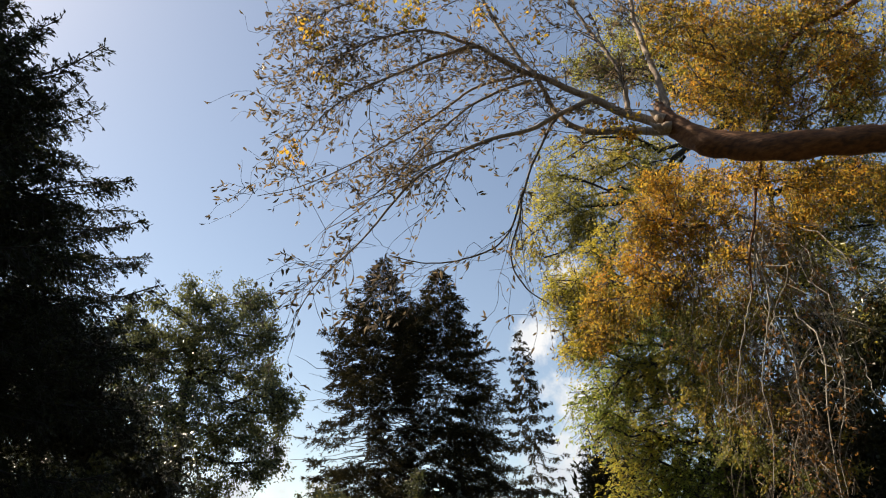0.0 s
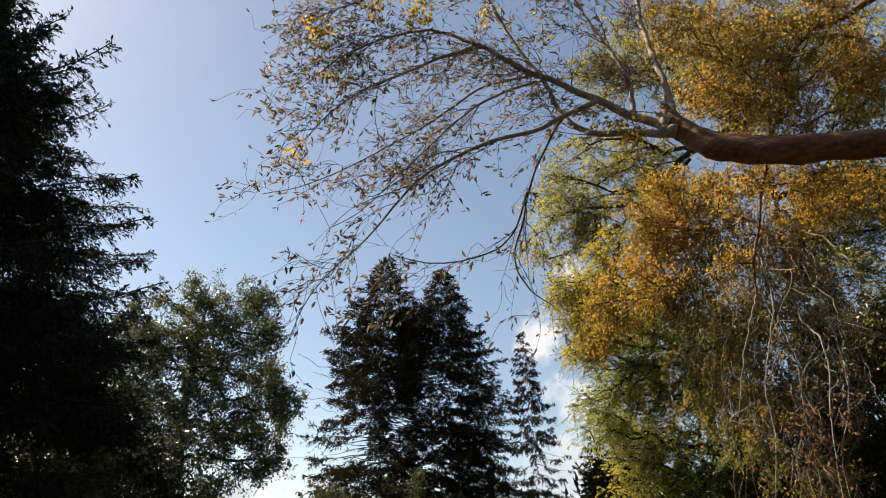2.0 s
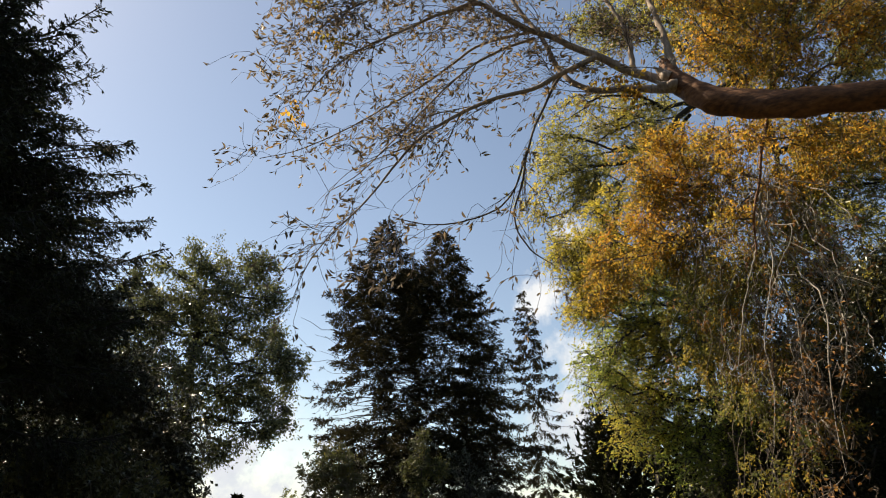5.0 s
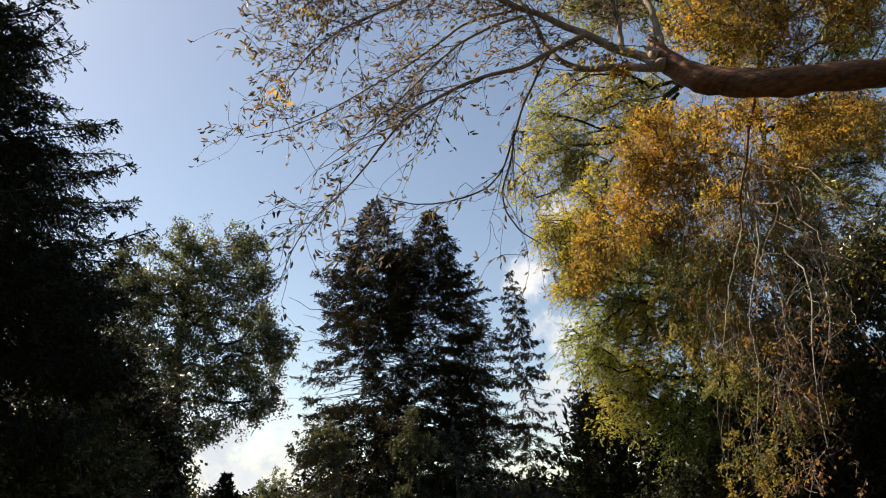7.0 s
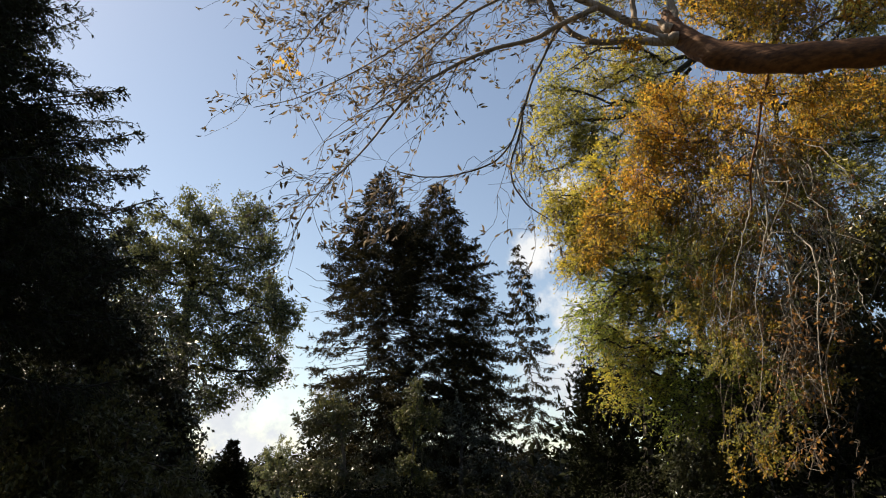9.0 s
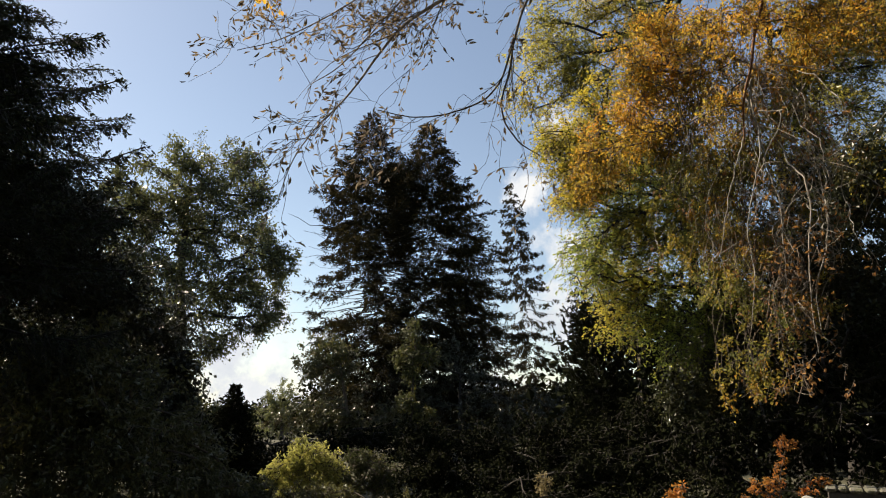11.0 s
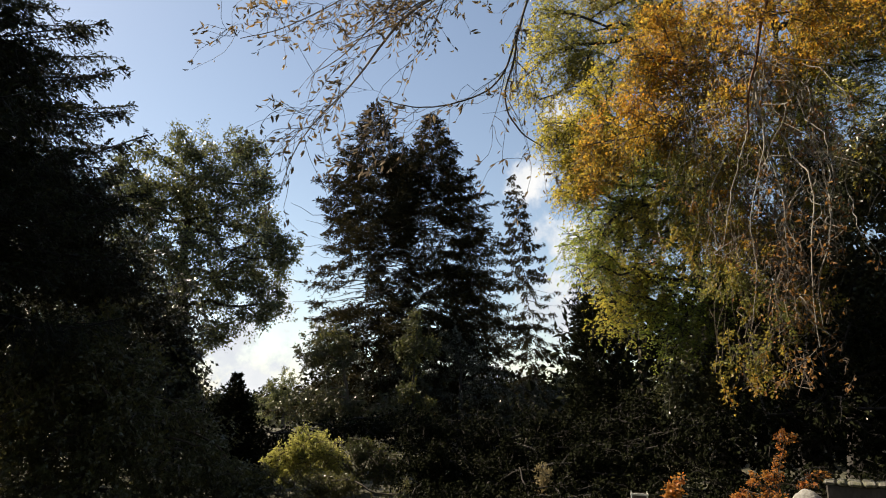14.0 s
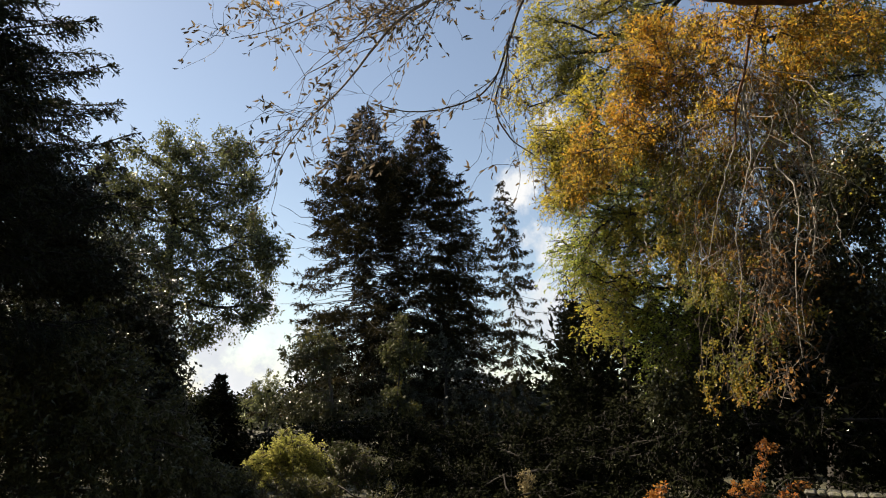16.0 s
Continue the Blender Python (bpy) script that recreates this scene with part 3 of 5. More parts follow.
needle_tree("fir_tree", "tall dark fir with cone-laden top and bare lower trunk", (-2.85, 35.89, 0), [(3.0, 3.6), (6.0, 3.7), (9.0, 3.4), (11.4, 3.8), (13.4, 2.7), (15.2, 1.7), (16.8, 0.9), (18.4, 0.1)], 11, FIR,
            whorl=0.5, per=9, step=0.2, finger=0.42, lateral=0.3, blades=9, needle=0.2, width=0.28, rise=(-18, 18), sag=0.14, tip_up=0.16, hang=0.35, uneven=0.26, trunk_r=0.34, cones=700,
            thin=((7.4, 12.4, 0.5),), lean=(-0.9, 0.0), inner=0.25, stout=0.006, bark=BARK_SHADE)
needle_tree("fir_tree", "tall dark fir beside its twin in the grove", (-0.33, 37.0, 0), [(3.0, 3.4), (7.0, 3.4), (10.0, 3.0), (12.4, 3.0), (14.6, 2.0), (16.0, 1.3), (17.2, 0.65), (18.2, 0.08)], 12, FIR,
            whorl=0.5, per=9, step=0.2, finger=0.42, lateral=0.3, blades=9, needle=0.2, width=0.28, rise=(-18, 18), sag=0.14, tip_up=0.16, hang=0.35, uneven=0.26, trunk_r=0.31, cones=560,
            thin=((7.8, 12.4, 0.5),), lean=(-0.2, 0.0), inner=0.25, stout=0.006, bark=BARK_SHADE)
needle_tree("fir_tree", "slim dark fir between two larger firs", (-2.3, 37.6, 0), [(4.0, 1.6), (9.0, 1.6), (13.0, 1.5), (16.0, 0.1)], 13, FIR,
            whorl=0.7, per=6, step=0.25, finger=0.34, blades=7, needle=0.2, width=0.17, rise=(-14, 30), trunk_r=0.17, thin=((4.0, 11.5, 0.3),))
needle_tree("fir_tree", "lower dark fir at the edge of the grove", (2.05, 38.2, 0), [(1.5, 2.6), (6.0, 2.5), (9.5, 2.0), (11.5, 1.1), (13.2, 0.1)], 14, FIR,
            whorl=0.5, per=8, step=0.2, finger=0.4, lateral=0.3, blades=7, needle=0.2, width=0.26, rise=(-20, 15), hang=0.4, trunk_r=0.18, uneven=0.3)
needle_tree("spruce_tree", "slender weeping spruce with open hanging branches", (6.1, 41.6, 0), [(3.0, 2.3), (6.5, 1.9), (9.0, 1.7), (11.5, 1.4), (12.6, 1.0), (13.7, 0.7), (14.8, 0.5), (16.4, 0.06)], 15, FIR,
            whorl=0.85, per=6, step=0.12, finger=0.28, lateral=0.16, blades=14, needle=0.15, width=0.36, rise=(-24, 10), sag=0.3, tip_up=0.3, hang=0.75, uneven=0.3, trunk_r=0.2, inner=0.05,
            thin=((6.0, 10.0, 0.7),), lean=(-1.4, 0.1))
# shade-dark leaf colour here instead of spruce needle green
needle_tree("spruce_tree", "small dense pointed young spruce", (-4.36, 15.4, 0), [(0.02, 0.95), (0.8, 0.66), (1.4, 0.40), (1.9, 0.19), (2.36, 0.01)], 16, SHRUB_SHADE,
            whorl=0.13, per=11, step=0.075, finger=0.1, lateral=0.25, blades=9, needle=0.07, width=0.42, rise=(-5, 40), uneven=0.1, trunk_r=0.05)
needle_tree("thuja_tree", "dark dense columnar evergreen", (4.72, 20.3, 0), [(0.02, 1.0), (2.5, 0.95), (3.6, 0.75), (4.4, 0.4), (4.9, 0.05)], 17, SHRUB_SHADE,
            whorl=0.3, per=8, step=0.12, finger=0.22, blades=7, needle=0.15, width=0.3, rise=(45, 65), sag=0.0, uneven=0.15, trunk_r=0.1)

# ---------------------------------------------------------------- the broad-leaved trees
OAK_CLUMPS = [
    (-8.97, 19.47, 8.67, 0.72), (-7.58, 19.66, 9.40, 0.65), (-7.27, 20.58, 9.26, 0.63), (-6.47, 21.33, 9.90, 0.63), (-6.16, 21.95, 9.49, 0.67), (-7.95, 20.60, 8.52, 0.97),
    (-6.47, 20.62, 8.27, 0.97), (-5.53, 20.73, 8.24, 0.60), (-8.84, 20.72, 7.82, 0.97), (-7.72, 21.82, 7.68, 1.01), (-6.21, 21.31, 7.07, 0.87), (-5.00, 20.54, 6.52, 0.65),
    (-4.73, 20.80, 6.11, 0.44), (-5.67, 22.41, 6.14, 0.70), (-6.32, 21.22, 5.87, 0.85), (-7.18, 19.51, 5.92, 0.99), (-4.91, 21.38, 4.94, 0.44), (-5.22, 20.53, 4.48, 0.53),
    (-5.96, 20.72, 4.21, 0.56), (-6.66, 20.61, 3.69, 0.50),
]
OAK_INNER = [
    (-6.76, 20.94, 4.95, 0.63), (-8.31, 21.32, 5.06, 1.14), (-7.43, 21.19, 3.33, 0.40), (-9.19, 20.09, 6.46, 1.21), (-9.15, 20.87, 4.49, 1.21), (-5.64, 22.38, 7.70, 0.45),
    (-5.59, 20.60, 5.11, 0.50), (-9.69, 20.11, 8.09, 0.83),
]
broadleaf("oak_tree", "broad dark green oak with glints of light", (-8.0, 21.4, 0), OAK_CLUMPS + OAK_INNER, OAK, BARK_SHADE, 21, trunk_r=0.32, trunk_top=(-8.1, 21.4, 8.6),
          twigs=125, per_twig=27, leaf=0.095, width=0.56, spread=0.3, gap=-0.09, gap_size=1.7, oval=False, low=0.35)
HOLLY_CLUMPS = [
    (-7.06, 11.86, 4.08, 0.89), (-6.26, 12.71, 4.09, 0.84), (-5.54, 13.05, 3.75, 0.75), (-5.21, 13.61, 3.09, 0.60), (-5.51, 13.47, 2.34, 0.74), (-6.85, 13.12, 2.98, 1.00),
    (-4.96, 13.61, 2.26, 0.48), (-5.54, 12.64, 1.62, 0.68), (-6.71, 12.25, 1.67, 0.90), (-4.99, 13.40, 1.60, 0.52), (-7.54, 11.58, 5.11, 0.70), (-6.90, 12.56, 5.00, 0.64),
    (-8.07, 12.27, 6.11, 0.64), (-6.79, 11.69, 5.50, 0.56), (-5.91, 11.51, 5.09, 0.44),
]
broadleaf("holly_tree", "dense holly toned black-green for deep shade", (-6.4, 12.9, 0), HOLLY_CLUMPS, HOLLY, BARK_SHADE, 57, trunk_r=0.14, trunk_top=(-6.3, 12.8, 4.2),
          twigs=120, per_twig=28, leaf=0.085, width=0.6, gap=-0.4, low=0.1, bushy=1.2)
# the clump marked 1 gets lighter leaves, painted as a sunlit top
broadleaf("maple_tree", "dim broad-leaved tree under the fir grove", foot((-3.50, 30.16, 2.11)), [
    (-4.69, 30.32, 4.42, 0.964, 1), (-5.25, 30.12, 3.67, 0.757), (-4.04, 30.30, 3.75, 0.857), (-4.69, 29.99, 2.10, 1.000), (-5.36, 29.81, 1.63, 0.997), (-3.47, 30.07, 1.40, 0.847), (-1.97, 29.22, 1.63, 0.627), (-2.72, 28.91, -0.15, 0.623)], SHADE_GREEN, BARK_DARK, 22, trunk_r=0.16, twigs=40, per_twig=40, leaf=0.13, other=SHRUB_OLIVE)
broadleaf("maple_tree", "slim olive-yellow tree between the fir trunks", foot((-0.93, 29.4, 6.2)), [
    (-0.89, 30.01, 5.20, 0.628), (-0.40, 29.92, 4.38, 0.572), (-1.37, 29.88, 4.31, 0.519), (-0.83, 29.79, 3.53, 0.568), (-1.17, 29.60, 2.33, 0.563), (-0.45, 29.53, 1.63, 0.562), (-1.32, 28.41, 0.10, 0.640)], SHRUB_OLIVE, BARK_SHADE, 27, trunk_r=0.07, twigs=30,
    per_twig=26, leaf=0.14)
# this maple takes the shade-toned holly colour to stay dark
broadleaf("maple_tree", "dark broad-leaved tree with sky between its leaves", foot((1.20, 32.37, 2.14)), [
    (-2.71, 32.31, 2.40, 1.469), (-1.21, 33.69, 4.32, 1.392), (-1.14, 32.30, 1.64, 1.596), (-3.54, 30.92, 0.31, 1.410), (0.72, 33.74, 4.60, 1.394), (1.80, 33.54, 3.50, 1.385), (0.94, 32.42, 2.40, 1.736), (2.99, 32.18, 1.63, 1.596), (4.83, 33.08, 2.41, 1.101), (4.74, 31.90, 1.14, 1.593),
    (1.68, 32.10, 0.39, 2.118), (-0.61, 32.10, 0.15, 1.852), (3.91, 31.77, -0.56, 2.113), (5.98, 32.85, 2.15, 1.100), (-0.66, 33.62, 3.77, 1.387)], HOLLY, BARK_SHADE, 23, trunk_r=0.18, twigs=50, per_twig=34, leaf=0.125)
broadleaf("distant_tree", "small round tree far behind the park", foot((-12.55, 58.67, 9.91)), [
    (-12.92, 59.44, 3.54, 1.403), (-11.70, 59.57, 2.60, 1.399), (-13.25, 59.14, 1.90, 1.596), (-11.80, 59.29, 0.74, 1.593), (-13.81, 58.81, 0.52, 1.244)], OAK, BARK_DARK, 24, trunk_r=0.2, twigs=40, per_twig=50, leaf=0.2)
needle_tree("spruce_tree", "thin pale spruce far behind the park", (-10.59, 43.74, 0), [(0.4, 0.7), (2.0, 0.4), (3.1, 0.03)], 25, SPRUCE, whorl=0.4, per=5, step=0.2, finger=0.2, blades=6, needle=0.14, width=0.2, trunk_r=0.06)
broadleaf("shrub_tree", "reddish half-bare shrubby tree", foot((-13.07, 37.81, 6.36)), [
    (-13.34, 38.17, 2.24, 0.932), (-12.60, 38.36, 1.79, 0.831), (-13.34, 38.00, 1.06, 0.928), (-12.23, 38.37, 0.89, 0.829)], SHRUB_OLIVE, BARK_TWIG, 26, trunk_r=0.1, twigs=30, per_twig=16, leaf=0.2)
LOCUST_EDGE = [
    (2.42, 13.39, 7.20, 0.47, 1), (3.02, 13.60, 7.61, 0.67, 1), (2.67, 13.22, 6.67, 0.49, 1), (3.44, 13.58, 8.33, 0.52, 1), (3.64, 13.50, 7.07, 0.75, 1), (2.78, 13.60, 6.12, 0.43, 1),
    (3.01, 13.24, 6.36, 0.57, 1),
]
LOCUST_BODY = [
    (2.88, 13.13, 5.10, 0.60, 0), (4.07, 14.69, 6.26, 0.94, 0), (4.17, 13.11, 5.31, 0.83, 0), (3.81, 14.86, 5.25, 0.88, 0), (3.99, 13.90, 4.32, 0.86, 0), (3.26, 13.63, 4.42, 0.46, 0),
    (3.73, 13.55, 3.58, 0.63, 0), (4.48, 14.13, 3.80, 0.86, 0), (4.86, 14.32, 4.91, 0.89, 0), (4.94, 13.48, 6.28, 0.87, 0), (5.60, 14.09, 7.17, 0.76, 0), (4.93, 15.18, 7.27, 0.99, 0),
    (5.28, 13.35, 5.41, 0.85, 0), (5.14, 12.69, 4.35, 0.72, 0), (4.49, 13.01, 2.96, 0.56, 0), (5.49, 12.36, 5.81, 0.65, 0), (5.11, 13.09, 3.56, 0.72, 0),
    (4.00, 13.08, 5.79, 0.68, 0), (3.56, 13.23, 5.23, 0.62, 0), (4.68, 12.92, 4.94, 0.61, 0), (4.40, 13.57, 4.16, 0.57, 0), (5.62, 13.97, 6.35, 0.61, 0), (3.04, 13.07, 4.38, 0.44, 0),
]
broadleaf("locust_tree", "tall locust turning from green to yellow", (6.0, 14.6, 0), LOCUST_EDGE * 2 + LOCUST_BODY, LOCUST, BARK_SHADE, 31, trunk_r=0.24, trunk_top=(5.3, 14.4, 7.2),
          twigs=62, per_twig=36, leaf=0.062, width=0.46, spread=0.3, pinnate=True, droop=0.45, gap=-0.3, gap_size=1.2, bushy=1.5, other=LOCUST_GOLD, low=0.3)
ASH_NEAR = [
    (2.53, 15.56, 11.43, 0.69), (2.80, 15.16, 10.28, 0.77), (2.32, 16.86, 10.75, 0.57), (2.37, 16.23, 9.70, 0.50), (3.02, 17.44, 9.79, 0.45), (3.40, 16.09, 12.33, 0.80),
    (3.98, 16.11, 11.38, 0.95), (4.68, 15.92, 12.44, 0.96), (3.59, 15.16, 9.79, 0.66), (4.77, 15.22, 10.88, 0.79), (5.55, 16.01, 12.36, 0.80), (3.04, 15.43, 9.48, 0.48),
    (4.32, 15.54, 14.86, 0.89), (5.37, 15.05, 15.52, 0.94), (5.17, 15.59, 17.33, 0.89), (3.80, 15.28, 15.23, 0.55),
]
ASH_FAR = [
    (8.61, 14.18, 9.40, 0.72), (9.09, 13.61, 9.43, 0.82), (9.49, 13.22, 9.44, 0.72), (8.40, 13.15, 8.00, 0.58), (10.07, 14.32, 8.60, 0.75), (8.09, 14.34, 8.40, 0.54),
    (9.59, 13.50, 10.48, 0.93), (8.94, 13.96, 10.52, 0.85), (8.32, 12.02, 6.47, 0.68), (8.87, 14.41, 7.75, 0.58), (7.39, 14.46, 8.64, 0.67), (8.04, 14.15, 9.17, 0.63),
    (8.47, 14.23, 8.29, 0.54), (7.39, 13.87, 7.35, 0.59), (7.46, 15.47, 7.76, 0.66), (9.27, 12.35, 11.92, 0.92), (8.59, 12.63, 11.63, 0.93), (9.61, 11.91, 13.37, 1.04),
    (7.70, 14.17, 14.24, 1.44), (9.22, 13.80, 14.56, 1.42), (6.48, 14.11, 14.13, 1.43),
]
broadleaf("ash_tree", "tall olive-green ash with dark limbs against the sky", (7.75, 14.6, 0), ASH_NEAR + ASH_FAR, ASH, BARK_SHADE, 35, trunk_r=0.24, trunk_top=(8.0, 14.7, 10.6),
          twigs=100, per_twig=30, leaf=0.08, width=0.46, spread=0.3, pinnate=True, droop=0.3, gap=-0.15, gap_size=0.9, bushy=1.3, low=0.55)
DARK_CLUMPS = [
    (8.68, 14.14, 6.76, 0.86), (8.07, 11.97, 6.45, 0.61), (8.32, 14.68, 7.07, 0.53), (8.61, 12.93, 5.64, 0.77), (6.83, 11.86, 5.05, 0.64), (8.01, 12.77, 4.68, 0.74),
    (6.95, 13.28, 4.53, 0.64), (8.54, 14.81, 4.39, 0.85), (7.93, 12.39, 3.76, 0.70), (6.94, 13.57, 3.47, 0.76), (6.32, 13.85, 3.71, 0.65), (7.50, 13.13, 3.02, 0.73),
    (5.95, 13.32, 2.68, 0.73), (7.21, 13.97, 2.44, 0.76), (8.76, 14.07, 2.71, 0.77), (5.88, 15.01, 2.90, 0.69), (5.73, 13.40, 4.17, 0.51), (6.29, 12.90, 5.09, 0.50),
    (6.02, 14.41, 2.10, 0.78), (4.95, 13.94, 2.06, 0.57),
]
broadleaf("beech_tree", "dark shaded tree behind the autumn foliage", (9.3, 15.4, 0), DARK_CLUMPS, SHADE_GREEN, BARK_SHADE, 32, trunk_r=0.3, trunk_top=(8.9, 14.9, 7.4),
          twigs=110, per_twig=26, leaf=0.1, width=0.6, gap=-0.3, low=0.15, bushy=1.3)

# ---------------------------------------------------------------- shrubs
broadleaf("shrub", "sunlit yellow-green shrub before the dark grove", (-2.4, 13.9, 0), [
    (-2.42, 13.80, 0.92, 0.34), (-2.15, 13.86, 0.84, 0.30), (-2.70, 13.75, 0.76, 0.28), (-3.05, 13.68, 0.64, 0.20), (-2.35, 13.80, 0.46, 0.36), (-2.85, 13.72, 0.4, 0.28), (-1.9, 13.86, 0.62, 0.26)], SHRUB_YELLOW, BARK_TWIG, 41, trunk_r=0.03,
    twigs=60, per_twig=30, leaf=0.045, category="shrub", gap=-0.5, low=0.1)
broadleaf("shrub", "olive and rust-tinged low shrub", (-1.5, 14.3, 0), [
    (-1.75, 14.2, 0.52, 0.34), (-1.25, 14.3, 0.60, 0.36), (-0.85, 14.4, 0.50, 0.32), (-1.5, 14.2, 0.85, 0.26), (-1.1, 14.2, 0.25, 0.34)], SHRUB_OLIVE, BARK_TWIG, 42, trunk_r=0.03,
    twigs=60, per_twig=26, leaf=0.05, category="shrub", low=0.1)
broadleaf("evergreen_shrub", "low glossy evergreen shrub before the yellow one", (-2.5, 12.5, 0), [
    (-3.0, 12.4, 0.36, 0.28), (-2.6, 12.4, 0.30, 0.28), (-2.2, 12.5, 0.30, 0.26), (-1.85, 12.6, 0.24, 0.24), (-3.3, 12.4, 0.28, 0.24), (-1.2, 12.7, 0.28, 0.28), (-0.7, 12.8, 0.32, 0.26), (-1.6, 12.9, 0.2, 0.3), (-2.0, 13.0, 0.16, 0.3), (-1.5, 12.3, 0.05, 0.25), (-2.2, 12.0, 0.05, 0.25)], SHRUB_GLOSSY, BARK_DARK, 50, trunk_r=0.03,
    twigs=50, per_twig=24, leaf=0.055, category="shrub", low=0.1)
broadleaf("evergreen_shrub", "large dark glossy evergreen shrub", foot((-4.82, 9.85, 0.63)), [
    (-5.65, 9.61, 2.15, 0.827), (-4.99, 9.99, 2.25, 0.829), (-4.47, 10.75, 1.95, 0.767), (-5.66, 9.46, 1.17, 0.909), (-4.97, 9.85, 1.22, 0.909), (-4.16, 10.20, 1.06, 0.818), (-3.88, 11.35, 0.74, 0.792),
    (-3.98, 12.42, 1.04, 0.537), (-5.21, 9.62, 0.44, 0.906), (-4.34, 10.04, 0.39, 0.815), (-3.45, 12.47, 0.28, 0.750), (-4.14, 11.37, 1.62, 0.498)], SHRUB_GLOSSY, BARK_DARK, 43, trunk_r=0.14,
    twigs=50, per_twig=52, leaf=0.085, category="shrub")
# near-black leaves paint the darkness under the trees
broadleaf("evergreen_shrub", "evergreen thicket, deep shade put into its leaf colour", (6.6, 11.9, 0), [
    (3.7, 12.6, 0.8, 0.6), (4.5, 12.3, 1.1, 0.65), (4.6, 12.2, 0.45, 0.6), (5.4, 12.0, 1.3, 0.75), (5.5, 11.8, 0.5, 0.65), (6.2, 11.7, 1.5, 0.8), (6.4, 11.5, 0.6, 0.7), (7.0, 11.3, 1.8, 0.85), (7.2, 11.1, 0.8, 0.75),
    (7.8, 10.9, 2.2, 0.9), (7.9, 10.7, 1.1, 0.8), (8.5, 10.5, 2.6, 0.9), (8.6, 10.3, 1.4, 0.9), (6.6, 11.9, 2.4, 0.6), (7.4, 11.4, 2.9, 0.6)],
    SHRUB_SHADE, BARK_SHADE, 44, trunk_r=0.06, twigs=85, per_twig=17, leaf=0.1, category="shrub", low=0.1)
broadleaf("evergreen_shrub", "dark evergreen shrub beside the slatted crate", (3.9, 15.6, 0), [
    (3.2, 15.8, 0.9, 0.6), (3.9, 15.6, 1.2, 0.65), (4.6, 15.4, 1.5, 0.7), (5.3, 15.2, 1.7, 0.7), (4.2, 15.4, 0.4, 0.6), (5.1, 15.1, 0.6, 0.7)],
    SHRUB_SHADE, BARK_SHADE, 49, trunk_r=0.05, twigs=85, per_twig=17, leaf=0.1, category="shrub", low=0.1)
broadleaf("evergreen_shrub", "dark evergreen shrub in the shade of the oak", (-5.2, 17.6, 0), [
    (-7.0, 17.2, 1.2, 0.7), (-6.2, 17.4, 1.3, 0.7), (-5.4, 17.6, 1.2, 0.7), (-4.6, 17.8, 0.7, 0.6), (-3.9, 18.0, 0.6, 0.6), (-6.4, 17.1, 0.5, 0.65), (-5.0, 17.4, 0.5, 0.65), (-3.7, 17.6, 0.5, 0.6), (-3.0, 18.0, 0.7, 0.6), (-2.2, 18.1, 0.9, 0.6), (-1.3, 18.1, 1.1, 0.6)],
    SHRUB_SHADE, BARK_SHADE, 53, trunk_r=0.05, twigs=85, per_twig=17, leaf=0.1, category="shrub", low=0.1)
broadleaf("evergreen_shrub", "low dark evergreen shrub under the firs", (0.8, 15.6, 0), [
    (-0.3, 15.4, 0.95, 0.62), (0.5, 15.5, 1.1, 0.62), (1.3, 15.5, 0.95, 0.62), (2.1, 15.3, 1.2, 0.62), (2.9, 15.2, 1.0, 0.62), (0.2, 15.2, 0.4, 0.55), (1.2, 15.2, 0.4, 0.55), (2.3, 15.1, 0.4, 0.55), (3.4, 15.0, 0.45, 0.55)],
    SHRUB_SHADE, BARK_SHADE, 47, trunk_r=0.05, twigs=90, per_twig=24, leaf=0.08, category="shrub", low=0.1)
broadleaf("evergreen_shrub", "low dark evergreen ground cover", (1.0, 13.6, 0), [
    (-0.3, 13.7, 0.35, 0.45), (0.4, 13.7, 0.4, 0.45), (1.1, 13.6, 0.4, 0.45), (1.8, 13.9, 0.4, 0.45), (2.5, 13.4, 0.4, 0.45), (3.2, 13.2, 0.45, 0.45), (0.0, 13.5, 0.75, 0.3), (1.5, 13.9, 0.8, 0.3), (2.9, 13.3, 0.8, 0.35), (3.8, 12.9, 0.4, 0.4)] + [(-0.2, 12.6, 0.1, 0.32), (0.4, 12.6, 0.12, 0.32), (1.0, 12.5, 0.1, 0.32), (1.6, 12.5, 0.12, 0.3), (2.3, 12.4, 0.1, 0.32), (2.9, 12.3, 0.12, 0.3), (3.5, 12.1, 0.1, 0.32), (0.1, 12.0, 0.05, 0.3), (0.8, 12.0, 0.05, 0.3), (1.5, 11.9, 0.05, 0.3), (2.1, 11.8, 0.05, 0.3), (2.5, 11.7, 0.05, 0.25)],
    SHRUB_SHADE, BARK_SHADE, 55, trunk_r=0.03, twigs=60, per_twig=24, leaf=0.07, category="shrub", low=0.1, gap=-0.6)
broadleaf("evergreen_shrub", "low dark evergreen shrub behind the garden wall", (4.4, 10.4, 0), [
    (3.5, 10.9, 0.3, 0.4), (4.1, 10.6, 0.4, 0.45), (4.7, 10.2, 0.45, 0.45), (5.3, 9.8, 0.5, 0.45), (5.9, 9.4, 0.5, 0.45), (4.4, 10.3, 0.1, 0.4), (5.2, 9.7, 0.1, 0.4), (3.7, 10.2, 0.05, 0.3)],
    SHRUB_SHADE, BARK_SHADE, 59, trunk_r=0.03, twigs=60, per_twig=18, leaf=0.07, category="shrub", low=0.1, gap=-0.6)
